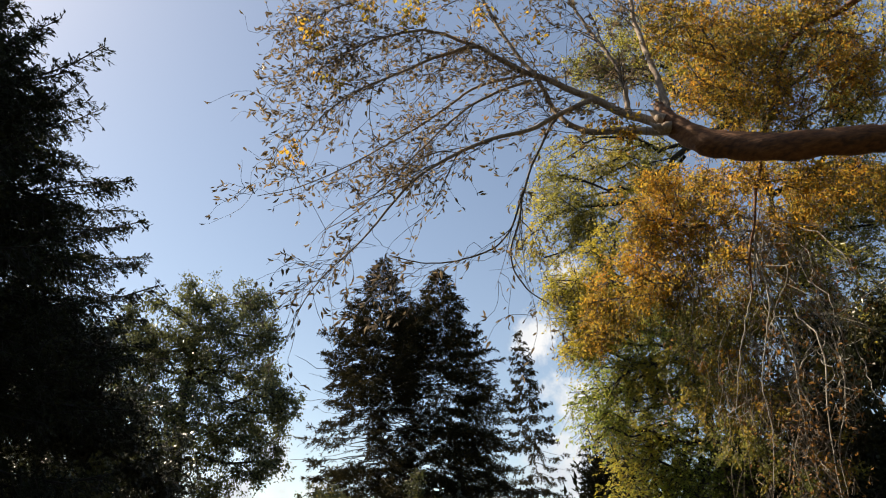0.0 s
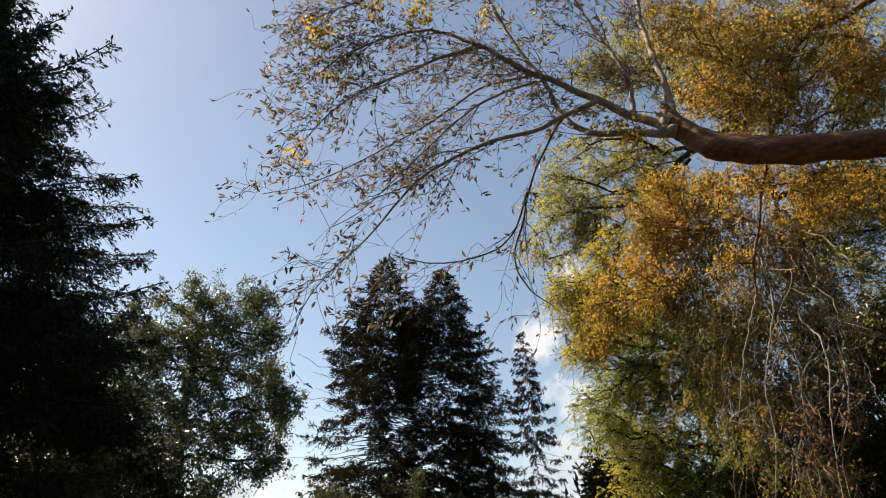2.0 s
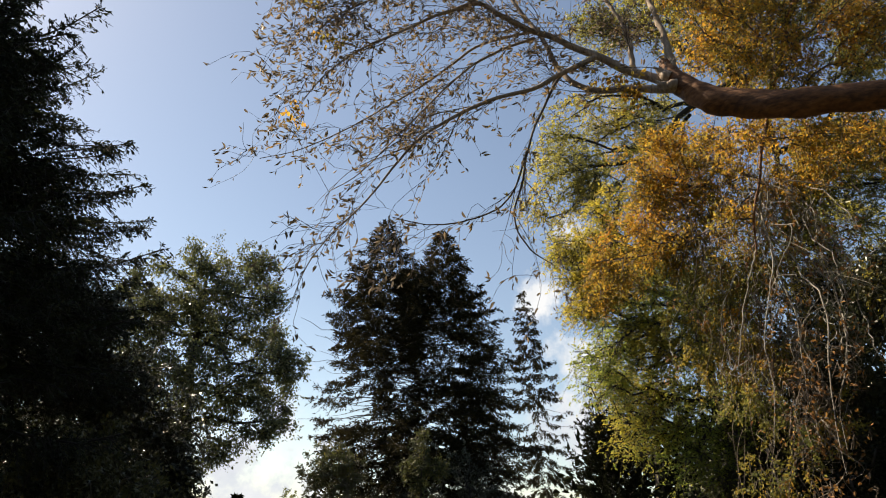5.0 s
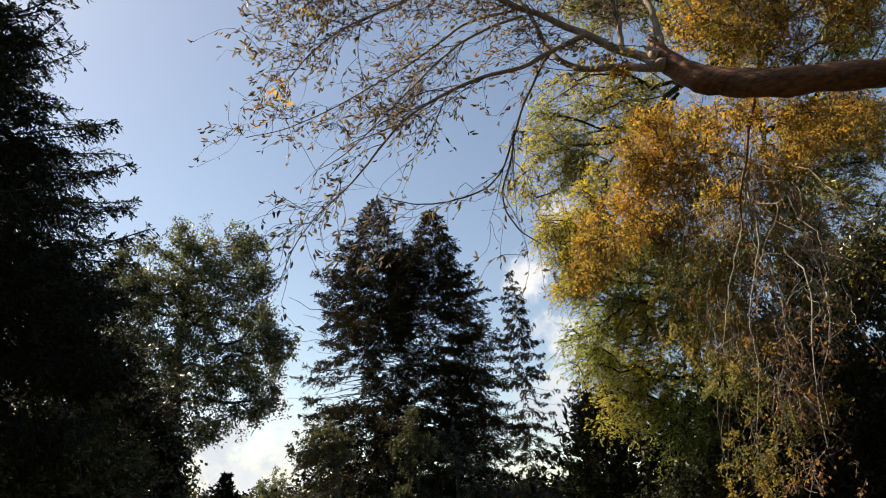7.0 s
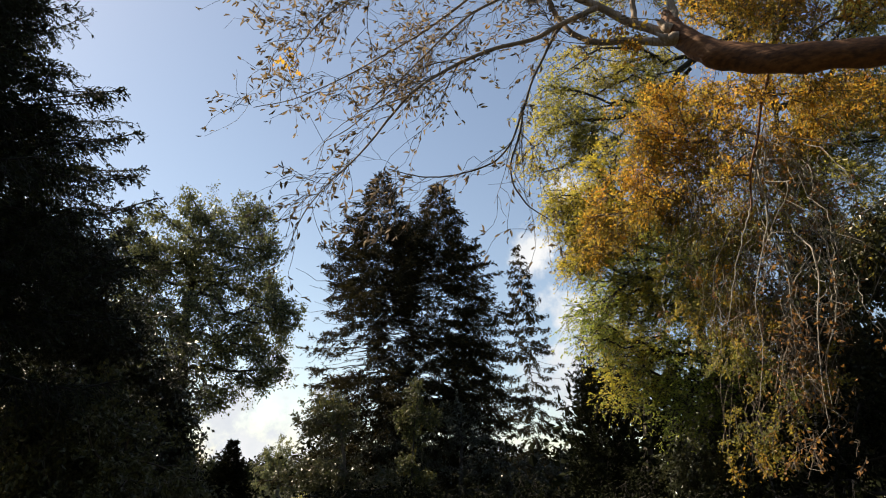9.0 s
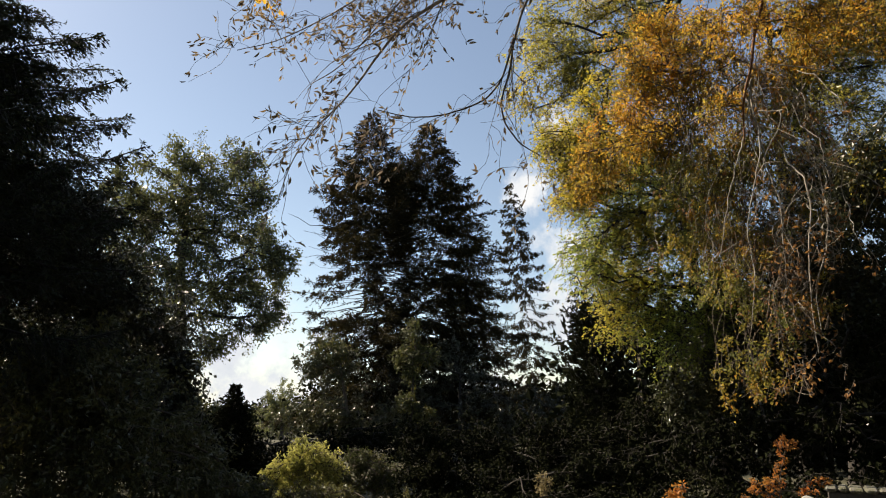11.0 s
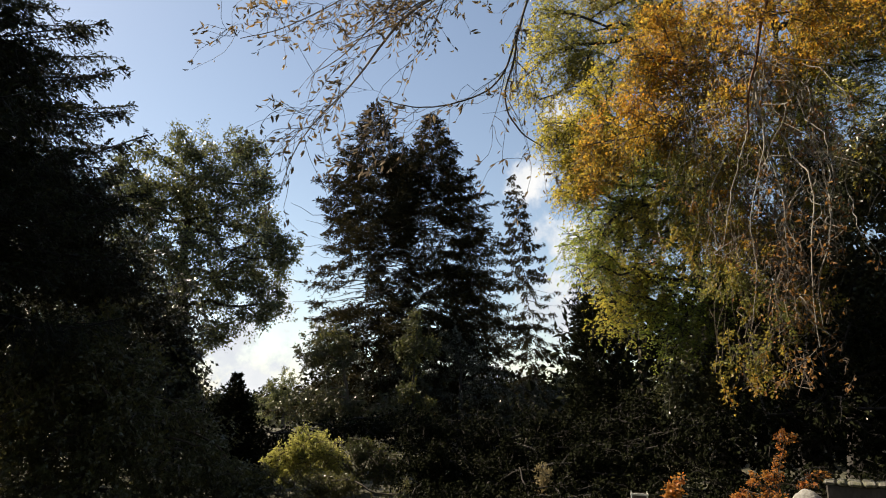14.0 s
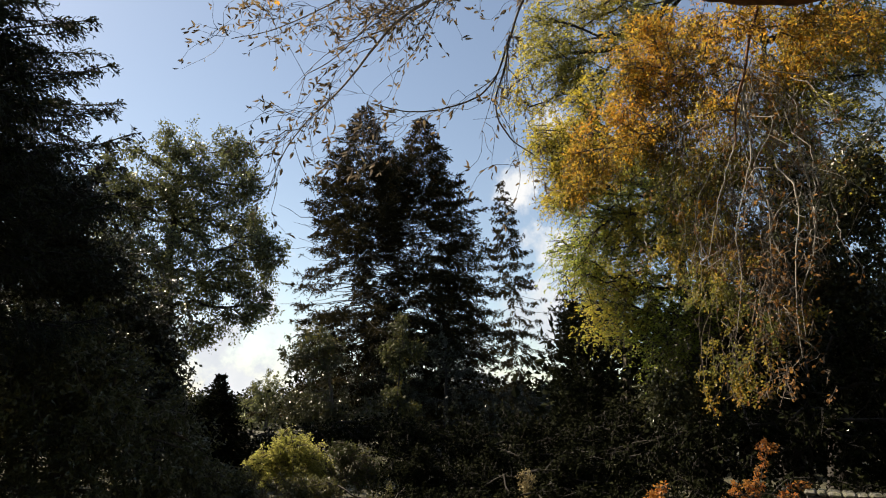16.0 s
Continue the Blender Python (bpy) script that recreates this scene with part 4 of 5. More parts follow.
broadleaf("shrub", "small dry straw-coloured shrub", (1.94, 12.86, 0), [(1.94, 12.85, 0.58, 0.14), (1.92, 12.86, 0.42, 0.14), (1.97, 12.86, 0.25, 0.12)], SHRUB_STRAW, BARK_TWIG, 48, trunk_r=0.015,
    twigs=14, per_twig=14, leaf=0.045, category="shrub", low=0.1, gap=-2.0)
broadleaf("rust_shrub", "upright rust-orange shrub beside the stone wall", foot((3.36, 7.19, 0.63)), [
    (3.56, 7.21, 1.40, 0.086), (3.63, 7.17, 1.38, 0.053), (3.50, 7.21, 1.24, 0.059), (3.47, 7.21, 1.12, 0.066), (3.35, 7.26, 1.00, 0.066), (3.25, 7.29, 0.98, 0.066), (3.44, 7.20, 0.98, 0.086), (3.15, 7.32, 0.77, 0.105),
    (3.39, 7.21, 0.81, 0.132), (3.81, 7.02, 1.04, 0.066), (3.73, 7.06, 0.99, 0.053), (3.65, 7.09, 0.92, 0.059), (3.02, 7.36, 0.72, 0.092), (3.26, 7.26, 0.72, 0.105)], RUST, BARK_TWIG, 45, trunk_r=0.014, twigs=13, per_twig=12, spread=0.16,
    leaf=0.028, category="shrub", gap=-2.0, trunk_top=(3.50, 7.20, 1.16))
broadleaf("rust_shrub", "narrow rusty brown shrub", foot((2.79, 8.50, 0.58)), [
    (2.86, 8.50, 0.81, 0.082), (2.82, 8.51, 0.70, 0.096), (2.77, 8.50, 0.58, 0.119)], RUST, BARK_TWIG, 46, trunk_r=0.014, twigs=12, per_twig=14, leaf=0.05, category="shrub", gap=-2.0)


# ---------------------------------------------------------------- the leaning beech with its great bough
def great_beech():
    rng = np.random.default_rng(51)
    base = np.array(foot((5.82, 5.14, 4.19)))
    tree = thing("beech_tree", base, "old beech with a heavy bare bough and orange leaves", "tree")

    def guided(name, points, label="", bark=BARK_PALE, sides=9, n=40, lumps=0.0, wiggle=1.0, rough=0.0):
        p = np.array(points, float)
        path = curve_through(p[:, :3], n) - base
        rad = np.interp(np.linspace(0, 1, n), np.linspace(0, 1, len(p)), p[:, 3])
        if lumps:
            rad = rad * (1 + lumps * np.array([noise.noise((i * 0.12, 3.1, 0)) for i in range(n)]))
        path = path + np.array([[noise.noise((i * 0.4, k, p[0, 0] + p[-1, 2])) for k in (1, 5, 9)] for i in range(n)]) * (np.minimum(rad, 0.06)[:, None] * wiggle)
        g = Geo()
        g.tubes([path], [rad], sides)
        if rough:
            g.v[0] = g.v[0] + np.array([list(noise.noise_vector(Vector(v * 2.6))) for v in g.v[0]]) * rough * 1.5 + np.array([list(noise.noise_vector(Vector(v * 8.0))) for v in g.v[0]]) * rough * 0.5
        part_of(name, g, bark, tree, label, smooth=True)
        return path, rad

    trunk, _ = guided("trunk", [(*foot(base, -0.1), 0.55), (base[0] + 0.05, base[1], 2.2, 0.42), (base[0] - 0.1, base[1] + 0.1, 4.6, 0.36), (base[0] + 0.1, base[1] + 0.2, 9.5, 0.25), (base[0] + 0.5, base[1] + 0.6, 14.0, 0.12)], "", BARK_BROWN, 14)
    guided("bough", [(*(base + trunk[20] - np.array([0.2, 0, 0.5])), 0.3), (4.94, 5.28, 5.59, 0.163), (4.07, 5.42, 5.58, 0.136), (3.52, 5.59, 5.61, 0.140), (2.98, 5.84, 5.74, 0.144), (2.70, 6.02, 5.91, 0.143), (2.51, 6.14, 6.12, 0.132), (2.43, 6.19, 6.28, 0.114), (2.39, 6.25, 6.45, 0.088), (2.36, 6.26, 6.54, 0.062), (2.35, 6.27, 6.59, 0.014)], "thick bare brown bough", BARK_BROWN, 22, 110, 0.0, 0.1, 0.03)
    for spike in ([(2.38, 6.20, 6.34, 0.060), (2.35, 6.23, 6.50, 0.041), (2.35, 6.24, 6.65, 0.007)], [(2.42, 6.15, 6.28, 0.053), (2.41, 6.18, 6.46, 0.034), (2.44, 6.18, 6.59, 0.007)],
                  [(2.34, 6.17, 6.29, 0.060), (2.26, 6.20, 6.39, 0.040), (2.21, 6.21, 6.46, 0.010)], [(2.37, 6.13, 6.15, 0.066), (2.26, 6.15, 6.17, 0.046), (2.19, 6.17, 6.26, 0.013)]):
        guided("broken_wood", spike, "pale splintered wood", BARK_PALE, 8, 12, 0.2, 0.6, 0.01)

    def slim(points):
        return [(*q[:3], q[3] * 0.62) for q in points]

    mains = []
    mains.append(guided("branch", slim([(2.59, 6.09, 6.04, 0.098), (2.35, 6.23, 6.29, 0.087), (2.03, 6.40, 6.52, 0.082), (1.61, 6.47, 6.81, 0.070), (1.24, 6.60, 7.12, 0.061), (0.91, 6.70, 7.36, 0.058), (0.55, 6.66, 7.54, 0.052), (0.28, 6.71, 7.76, 0.045), (-0.02, 6.59, 7.55, 0.037), (-0.36, 6.55, 7.33, 0.029), (-0.79, 6.34, 6.89, 0.022), (-1.14, 6.23, 6.57, 0.017), (-1.38, 6.01, 6.09, 0.013), (-1.59, 5.88, 5.62, 0.007)])))
    mains.append(guided("branch", slim([(1.64, 6.45, 6.78, 0.056), (1.20, 6.42, 6.49, 0.047), (0.87, 6.45, 6.30, 0.040), (0.42, 6.37, 6.09, 0.035), (0.05, 6.25, 5.80, 0.031), (-0.30, 6.08, 5.43, 0.024), (-0.53, 6.01, 5.09, 0.020), (-0.70, 5.96, 4.78, 0.017), (-0.87, 5.78, 4.41, 0.013), (-1.08, 5.70, 4.12, 0.010), (-1.25, 5.61, 3.77, 0.008), (-1.33, 5.54, 3.41, 0.005)])))
    mains.append(guided("branch", slim([(2.63, 6.08, 5.97, 0.085), (2.39, 6.19, 6.15, 0.080), (1.98, 6.49, 6.35, 0.068), (1.65, 6.73, 6.51, 0.056), (1.40, 6.82, 6.71, 0.053), (1.22, 6.91, 7.06, 0.051), (1.08, 7.00, 7.54, 0.046), (0.82, 7.12, 8.05, 0.040), (0.59, 7.22, 8.64, 0.037), (0.35, 7.33, 9.27, 0.035), (0.03, 7.47, 10.23, 0.028), (-0.40, 7.59, 11.10, 0.020)])))
    mains.append(guided("branch", slim([(0.96, 6.78, 7.30, 0.029), (0.43, 6.69, 6.96, 0.025), (0.03, 6.66, 6.59, 0.021), (-0.34, 6.47, 6.00, 0.017), (-0.67, 6.36, 5.49, 0.012), (-0.98, 6.26, 5.04, 0.009), (-1.24, 6.18, 4.80, 0.006)])))
    mains.append(guided("branch", slim([(0.96, 7.04, 7.62, 0.031), (0.31, 7.18, 7.50, 0.027), (-0.26, 7.21, 6.99, 0.022), (-0.80, 7.10, 6.48, 0.016), (-1.29, 6.95, 6.02, 0.012), (-1.75, 6.79, 5.64, 0.009), (-2.14, 6.63, 5.42, 0.007)])))
    mains.append(guided("branch", slim([(0.35, 7.33, 9.27, 0.035), (-0.32, 7.14, 9.37, 0.030), (-0.99, 6.89, 8.84, 0.025), (-1.45, 6.62, 8.31, 0.016), (-1.86, 6.41, 7.80, 0.011)])))
    mains.append(guided("branch", slim([(0.28, 6.71, 7.76, 0.037), (-0.32, 6.63, 7.92, 0.030), (-0.87, 6.54, 7.71, 0.022), (-1.35, 6.27, 7.15, 0.014), (-1.70, 6.09, 6.55, 0.009)])))
    drop = guided("branch", [(1.24, 6.64, 6.65, 0.021), (1.01, 6.50, 6.10, 0.014), (0.81, 6.34, 5.47, 0.012), (0.73, 6.29, 5.02, 0.010), (0.64, 6.24, 4.59, 0.009), (0.77, 6.18, 4.24, 0.008), (1.01, 6.11, 4.03, 0.004)], "thin dark drooping branch", BARK_TWIG)
    drop2 = guided("branch", [(0.81, 6.34, 5.47, 0.012), (0.57, 6.17, 4.75, 0.009), (0.15, 6.05, 4.45, 0.008), (-0.23, 6.05, 4.40, 0.006), (-0.56, 6.03, 4.46, 0.004)], "thin dark drooping branch", BARK_TWIG)
    ups = [guided("branch", [(2.48, 6.16, 6.22, 0.053), (2.41, 6.24, 6.50, 0.044), (2.40, 6.45, 7.21, 0.037), (2.36, 6.69, 8.06, 0.032), (2.36, 6.97, 9.25, 0.026), (2.32, 7.13, 10.22, 0.019)]),
           guided("branch", [(2.05, 6.40, 6.52, 0.035), (1.99, 6.52, 7.33, 0.026), (1.72, 6.73, 8.14, 0.020), (1.42, 6.95, 9.17, 0.017)])]
    upper = guided("bough", [(*(base + trunk[30]), 0.11), (5.80, 5.28, 8.53, 0.078), (4.93, 5.92, 8.10, 0.046), (4.62, 6.22, 8.04, 0.041), (4.37, 6.42, 7.96, 0.038), (4.13, 6.57, 7.75, 0.034), (3.87, 6.64, 6.94, 0.028), (3.64, 6.69, 6.23, 0.022), (3.51, 6.71, 5.78, 0.018), (3.40, 6.70, 5.33, 0.015), (3.33, 6.80, 4.96, 0.012), (3.32, 6.86, 4.51, 0.008)], "brown limb that hangs down", BARK_BROWN, 10, 60, 0.15, 0.8)
    # paler bark than the brown boughs, to look sunlit
    pale = guided("bough", [(*(base + trunk[16]), 0.2), (5.69, 6.58, 6.05, 0.042), (5.04, 6.90, 6.06, 0.031), (4.61, 7.24, 6.10, 0.023), (4.32, 7.43, 6.07, 0.013), (4.02, 7.60, 5.96, 0.007)], "pale limb, sunlight put into its bark colour", BARK_SHOOT, 9, 40, 0.0, 0.5)

    def shoot(*points):
        guided("shoot", [(*q[:3], q[3] * 0.36) for q in points], "pale twisted hanging shoot", BARK_SHOOT, 7, 50, 0.0, 2.5)

    shoot((3.39, 6.70, 5.19, 0.031), (3.44, 6.86, 5.02, 0.031), (3.49, 6.92, 4.78, 0.029), (3.65, 6.79, 4.49, 0.027), (3.69, 6.73, 4.22, 0.027), (3.74, 6.55, 3.99, 0.023), (3.74, 6.50, 3.69, 0.022), (3.66, 6.49, 3.21, 0.019), (3.60, 6.45, 2.65, 0.012), (3.58, 6.40, 2.22, 0.007))
    shoot((3.39, 6.70, 5.19, 0.027), (3.36, 6.87, 4.68, 0.024), (3.23, 6.88, 4.31, 0.020), (3.09, 6.89, 3.86, 0.016), (2.94, 6.87, 3.25, 0.009))
    shoot((3.44, 6.83, 4.81, 0.027), (3.57, 6.92, 4.25, 0.024), (3.61, 6.84, 3.85, 0.020), (3.58, 6.80, 3.41, 0.017), (3.53, 6.75, 2.93, 0.013), (3.40, 6.76, 2.48, 0.008))
    shoot((3.44, 6.86, 5.02, 0.024), (3.40, 6.69, 4.42, 0.020), (3.29, 6.69, 3.98, 0.017), (3.17, 6.68, 3.50, 0.014), (3.16, 6.62, 3.02, 0.012), (3.06, 6.59, 2.46, 0.007))
    shoot((3.74, 6.55, 3.99, 0.020), (3.90, 6.53, 3.75, 0.016), (3.85, 6.50, 3.28, 0.013), (3.71, 6.53, 2.88, 0.011), (3.68, 6.49, 2.44, 0.007))
    tw, crown = Geo(), Geo()

    def sprays(main, count, lengths, sway, lo=0.1, leafy=1.0, hi=1.0, kids=9, per_kid=4.4, leaf=0.075, droop=0.2, width=0.3):
        """Long arcs from a branch, short twigs on them and single leaves at the twigs' ends."""
        path, rad = main
        n = len(path)
        i = (rng.uniform(lo, hi, count) * (n - 2)).astype(int)
        along = unit(path[i + 1] - path[i])
        head = unit(along * 0.8 + np.array(sway) + rng.normal(0, 0.38, (count, 3)))
        a = arcs(path[i], head, rng.uniform(*lengths, count), 10, rng, droop, 0.1)
        tw.tubes(a, np.minimum(rad[i] * 0.5, 0.007)[:, None] * np.linspace(1, 0.3, 10)[None], 4)
        m = count * kids
        ai = np.repeat(np.arange(count), kids)
        j = rng.integers(2, 9, m)
        h2 = unit(unit(a[ai, j + 1] - a[ai, j]) + rng.normal(0, 0.5, (m, 3)) + np.array([-0.1, 0, -0.08]))
        b = arcs(a[ai, j], h2, rng.uniform(0.15, 0.65, m), 6, rng, 0.12, 0.2)
        tw.tubes(b, np.full((m, 6), 0.003) * np.linspace(1, 0.6, 6)[None], 3)
        q = int(m * per_kid * leafy)
        bi = rng.integers(0, m, q)
        k = rng.choice([2, 3, 4, 5], q, p=[0.12, 0.18, 0.28, 0.42])
        p = b[bi, k] + rng.normal(0, 0.015, (q, 3))
        ax = unit(b[bi, 5] - b[bi, 4]) * 0.8 + rng.normal(0, 0.5, (q, 3)) + np.array([-0.1, 0, 0.05])
        crown.leaves(p, ax, np.full(q, leaf), width, rng, True, 0.35, 0.2)

    for main, count, hi, size in zip(mains, (36, 11, 26, 8, 10, 22, 24), (1.0, 0.6, 1.0, 0.9, 1.0, 1.0, 1.0), (0.85, 1.0, 1.0, 0.9, 0.5, 0.6, 0.6)):
        sprays(main, count, (0.35 * size, 1.1 * size), (-0.35, -0.05, -0.12), lo=0.2, hi=hi)
    sprays(mains[1], 9, (0.2, 0.5), (-0.3, 0, -0.2), lo=0.7, kids=4, per_kid=4)
    for main in (drop, drop2):
        sprays(main, 9, (0.25, 0.8), (-0.1, 0, -0.4), kids=4, per_kid=4)
    for main in ups:
        sprays(main, 16, (0.4, 1.2), (-0.3, 0, 0.3))
    part_of("twig_mass", tw, BARK_TWIG, tree, "fine arching twigs", "stuff")
    part_of("sparse_foliage", crown, BEECH_TIP, tree, "thin withering brown and yellow leaves", "stuff")

    # dense orange foliage
    BEECH_LOW = [
        (2.60, 8.10, 6.32, 0.45), (3.26, 8.91, 6.62, 0.56), (3.69, 8.71, 6.62, 0.55), (3.85, 8.17, 6.32, 0.41), (2.59, 8.38, 5.87, 0.41), (3.04, 8.65, 5.85, 0.53),
        (3.23, 7.90, 5.66, 0.43), (3.60, 7.76, 5.60, 0.32), (2.24, 7.86, 5.13, 0.36), (2.69, 8.17, 5.12, 0.43), (3.00, 8.01, 5.15, 0.36), (3.91, 9.19, 5.73, 0.30),
        (2.01, 8.26, 4.98, 0.29), (2.43, 8.91, 5.00, 0.33), (2.07, 9.03, 4.88, 0.22), (2.82, 8.02, 6.55, 0.38), (3.55, 8.47, 6.94, 0.47), (3.29, 6.75, 5.91, 0.38),
        (2.47, 8.35, 5.60, 0.33), (2.82, 8.19, 6.01, 0.34), (3.23, 7.65, 5.81, 0.28), (2.07, 8.33, 4.95, 0.29), (3.18, 7.00, 5.04, 0.21), (2.11, 8.91, 4.68, 0.23), (2.61, 8.39, 5.18, 0.30),
    ]
    BEECH_SIDE = [
        (4.24, 7.93, 6.64, 0.38), (3.84, 7.48, 5.94, 0.44), (4.34, 7.60, 6.35, 0.42), (4.08, 6.57, 5.83, 0.37), (4.28, 8.22, 5.90, 0.34), (4.94, 7.25, 6.36, 0.41),
        (4.90, 6.75, 5.89, 0.38), (4.20, 7.07, 5.72, 0.32),
    ]
    BEECH_HIGH = [
        (2.81, 6.25, 7.76, 0.46), (3.65, 7.12, 8.54, 0.54), (3.78, 6.51, 8.05, 0.48), (3.83, 5.95, 7.43, 0.43), (3.27, 6.99, 7.72, 0.49), (3.52, 6.52, 7.24, 0.46),
        (3.74, 6.13, 6.85, 0.43), (4.04, 5.93, 6.93, 0.37), (4.19, 5.67, 6.56, 0.30), (2.92, 6.82, 7.02, 0.29), (3.45, 6.97, 7.00, 0.36), (3.64, 6.31, 6.49, 0.32),
        (4.10, 6.33, 6.56, 0.29), (4.80, 6.47, 7.97, 0.41), (4.29, 5.50, 6.79, 0.26), (2.84, 6.93, 8.72, 0.39), (3.69, 6.29, 8.50, 0.48), (4.07, 5.73, 7.92, 0.44),
    ]
    BEECH_TUFTS = [
        (-1.58, 5.84, 7.22, 0.19), (-0.52, 6.08, 7.72, 0.20), (-1.33, 5.98, 6.56, 0.10), (-1.59, 5.86, 5.58, 0.10), (-1.06, 6.01, 7.70, 0.16), (1.87, 5.84, 5.89, 0.13),
        (1.50, 5.93, 6.08, 0.08), (1.69, 5.91, 6.07, 0.10), (3.33, 7.52, 4.03, 0.14), (3.01, 7.66, 3.92, 0.12), (0.28, 6.08, 7.66, 0.09), (0.92, 5.96, 7.30, 0.09),
    ]
    BEECH_VEIL = [
        (3.34, 6.32, 3.21, 0.34), (3.36, 6.00, 3.03, 0.30), (3.50, 6.96, 2.95, 0.35), (3.66, 6.58, 2.70, 0.35), (3.22, 6.28, 2.57, 0.31), (3.17, 6.83, 3.09, 0.29),
        (3.38, 6.85, 1.97, 0.33), (3.20, 5.89, 1.99, 0.26), (3.62, 6.18, 2.09, 0.19), (3.31, 6.40, 2.84, 0.32),
    ]
    BEECH_FRINGE = [
        (2.99, 8.09, 4.64, 0.43), (3.22, 7.61, 4.54, 0.40), (3.44, 7.30, 4.64, 0.35), (3.04, 7.80, 4.03, 0.40), (3.67, 8.28, 4.35, 0.43), (3.78, 7.70, 4.38, 0.36),
        (3.24, 8.09, 3.63, 0.41), (3.43, 7.58, 3.58, 0.39), (3.00, 7.15, 2.97, 0.36), (3.42, 7.28, 3.07, 0.36), (4.06, 7.72, 3.43, 0.27), (4.14, 7.37, 3.87, 0.27),
        (3.14, 7.30, 2.59, 0.32), (3.32, 6.83, 2.53, 0.27), (4.06, 7.42, 2.81, 0.29), (3.65, 7.38, 2.15, 0.28), (3.35, 7.51, 2.15, 0.29),
        (3.48, 8.76, 5.06, 0.38), (3.60, 8.04, 4.56, 0.32), (3.30, 8.23, 4.25, 0.33), (3.43, 7.49, 3.75, 0.28), (3.42, 8.27, 3.67, 0.31),
    ]
    stem = np.concatenate([trunk[14:36:2], upper[0][::6], pale[0][::5]])
    for name, clumps, mat, tips, each, leaf, label in (
            ("crown", BEECH_LOW + BEECH_SIDE + BEECH_HIGH, BEECH, 48, 29, 0.041, "dense orange and golden leaves"),
            ("fringe_foliage", BEECH_FRINGE, BEECH_DULL, 26, 34, 0.04, "thin olive and rusty leaves round the hanging shoots"),
            ("tuft_foliage", BEECH_TUFTS, BEECH, 7, 9, 0.06, "tufts of orange leaves"),
            ("withered_spray", BEECH_VEIL, WITHERED, 9, 4, 0.042, "withered orange leaves on the hanging shoots")):
        ends, owner = crown_points(clumps, tips, rng, -0.22, 1.5)
        ends = ends - base
        if name == "crown":
            grown = grow(stem, ends, rng, 0.3, 0.2)
            ftw = branchwork(tree, stem, ends, grown, BARK_TWIG, 0.011, "branch", 22, 0.0026)
            heads = unit(grown[2][grown[3]])
        else:
            ftw, heads = Geo(), unit(rng.normal(0, 0.7, ends.shape) + np.array([0, 0, -1.0]))
            if name == "fringe_foliage":
                # thin hanging twigs, each ending in a leafy tip
                up = ends + np.stack([rng.normal(0.05, 0.1, len(ends)), rng.normal(0, 0.1, len(ends)), rng.uniform(0.3, 1.0, len(ends))], 1)
                hung = arcs(up, ends - up, np.ones(len(ends)), 7, rng, 0.0, 0.12)
                ftw.tubes(hung, np.full((len(ends), 7), 0.0024) * np.linspace(1.2, 0.6, 7), 3)
        p, axis, whose = sprigs(ftw, ends, heads, 1 if name == "fringe_foliage" else 4, each, leaf, 0.6, rng, 0.22 if name in ("crown", "fringe_foliage") else 0.12, 0.3, False, False, 0.35)
        full = Geo()
        full.leaves(p, axis, np.full(len(p), leaf), 0.6, rng, name in ("tuft_foliage", "withered_spray"), 0.3, 0.2)
        part_of("inner_twig_mass", ftw, BARK_TWIG, tree, "tangled inner twigs", "stuff")
        part_of(name, full, mat, tree, label, "stuff")

    # hanging bare shoots
    veil, vl = Geo(), Geo()
    tops = np.array([(3.62, 7.29, 5.50), (3.79, 7.21, 5.55), (4.02, 7.30, 5.53), (4.30, 7.35, 5.42), (3.51, 7.05, 5.02), (3.75, 7.08, 4.49), (3.40, 7.27, 4.55), (3.69, 7.23, 3.71), (3.76, 7.25, 3.24), (3.56, 7.24, 4.02)]) - base
    count = 125
    pick = rng.choice(len(tops), count, p=[0.13, 0.14, 0.14, 0.09, 0.10, 0.10, 0.08, 0.08, 0.06, 0.08])
    start = tops[pick] + rng.normal(0, 0.18, (count, 3)) * np.array([1.0, 1.6, 1.5])
    head = unit(np.stack([rng.normal(0.03, 0.12, count), rng.normal(0, 0.12, count), np.full(count, -1.0)], 1))
    a = arcs(start, head, rng.uniform(0.4, 1.9, count) * np.where(pick > 6, 0.55, 1.0), 16, rng, 0.0, 0.28)
    wig = rng.normal(0, 0.026, a.shape)
    a = a + np.cumsum(wig, axis=1) * np.array([1, 1, 0.4])
    veil.tubes(a, (rng.uniform(0.003, 0.0075, count))[:, None] * np.linspace(1, 0.4, 16)[None], 5)
    m = count * 3
    ai, j = rng.integers(0, count, m), rng.integers(6, 15, m)
    b = arcs(a[ai, j], unit(rng.normal(0, 0.34, (m, 3)) + np.array([0.05, 0, -1.3])), rng.uniform(0.12, 0.6, m), 8, rng, -0.25, 0.32)
    veil.tubes(b, np.full((m, 8), 0.0034) * np.linspace(1, 0.5, 8)[None], 3)
    part_of("shoot_tangle", veil, BARK_SHOOT, tree, "pale bare tangled shoots that hang", "stuff")
    q = 1500
    bi = rng.integers(0, m, q)
    vl.leaves(b[bi, rng.integers(2, 8, q)] + rng.normal(0, 0.02, (q, 3)), rng.normal(size=(q, 3)) + np.array([0, 0, -0.6]), np.full(q, 0.05), 0.5, rng, True, 0.3, 0.2)
    part_of("withered_foliage", vl, WITHERED, tree, "few withered orange leaves", "stuff")


great_beech()


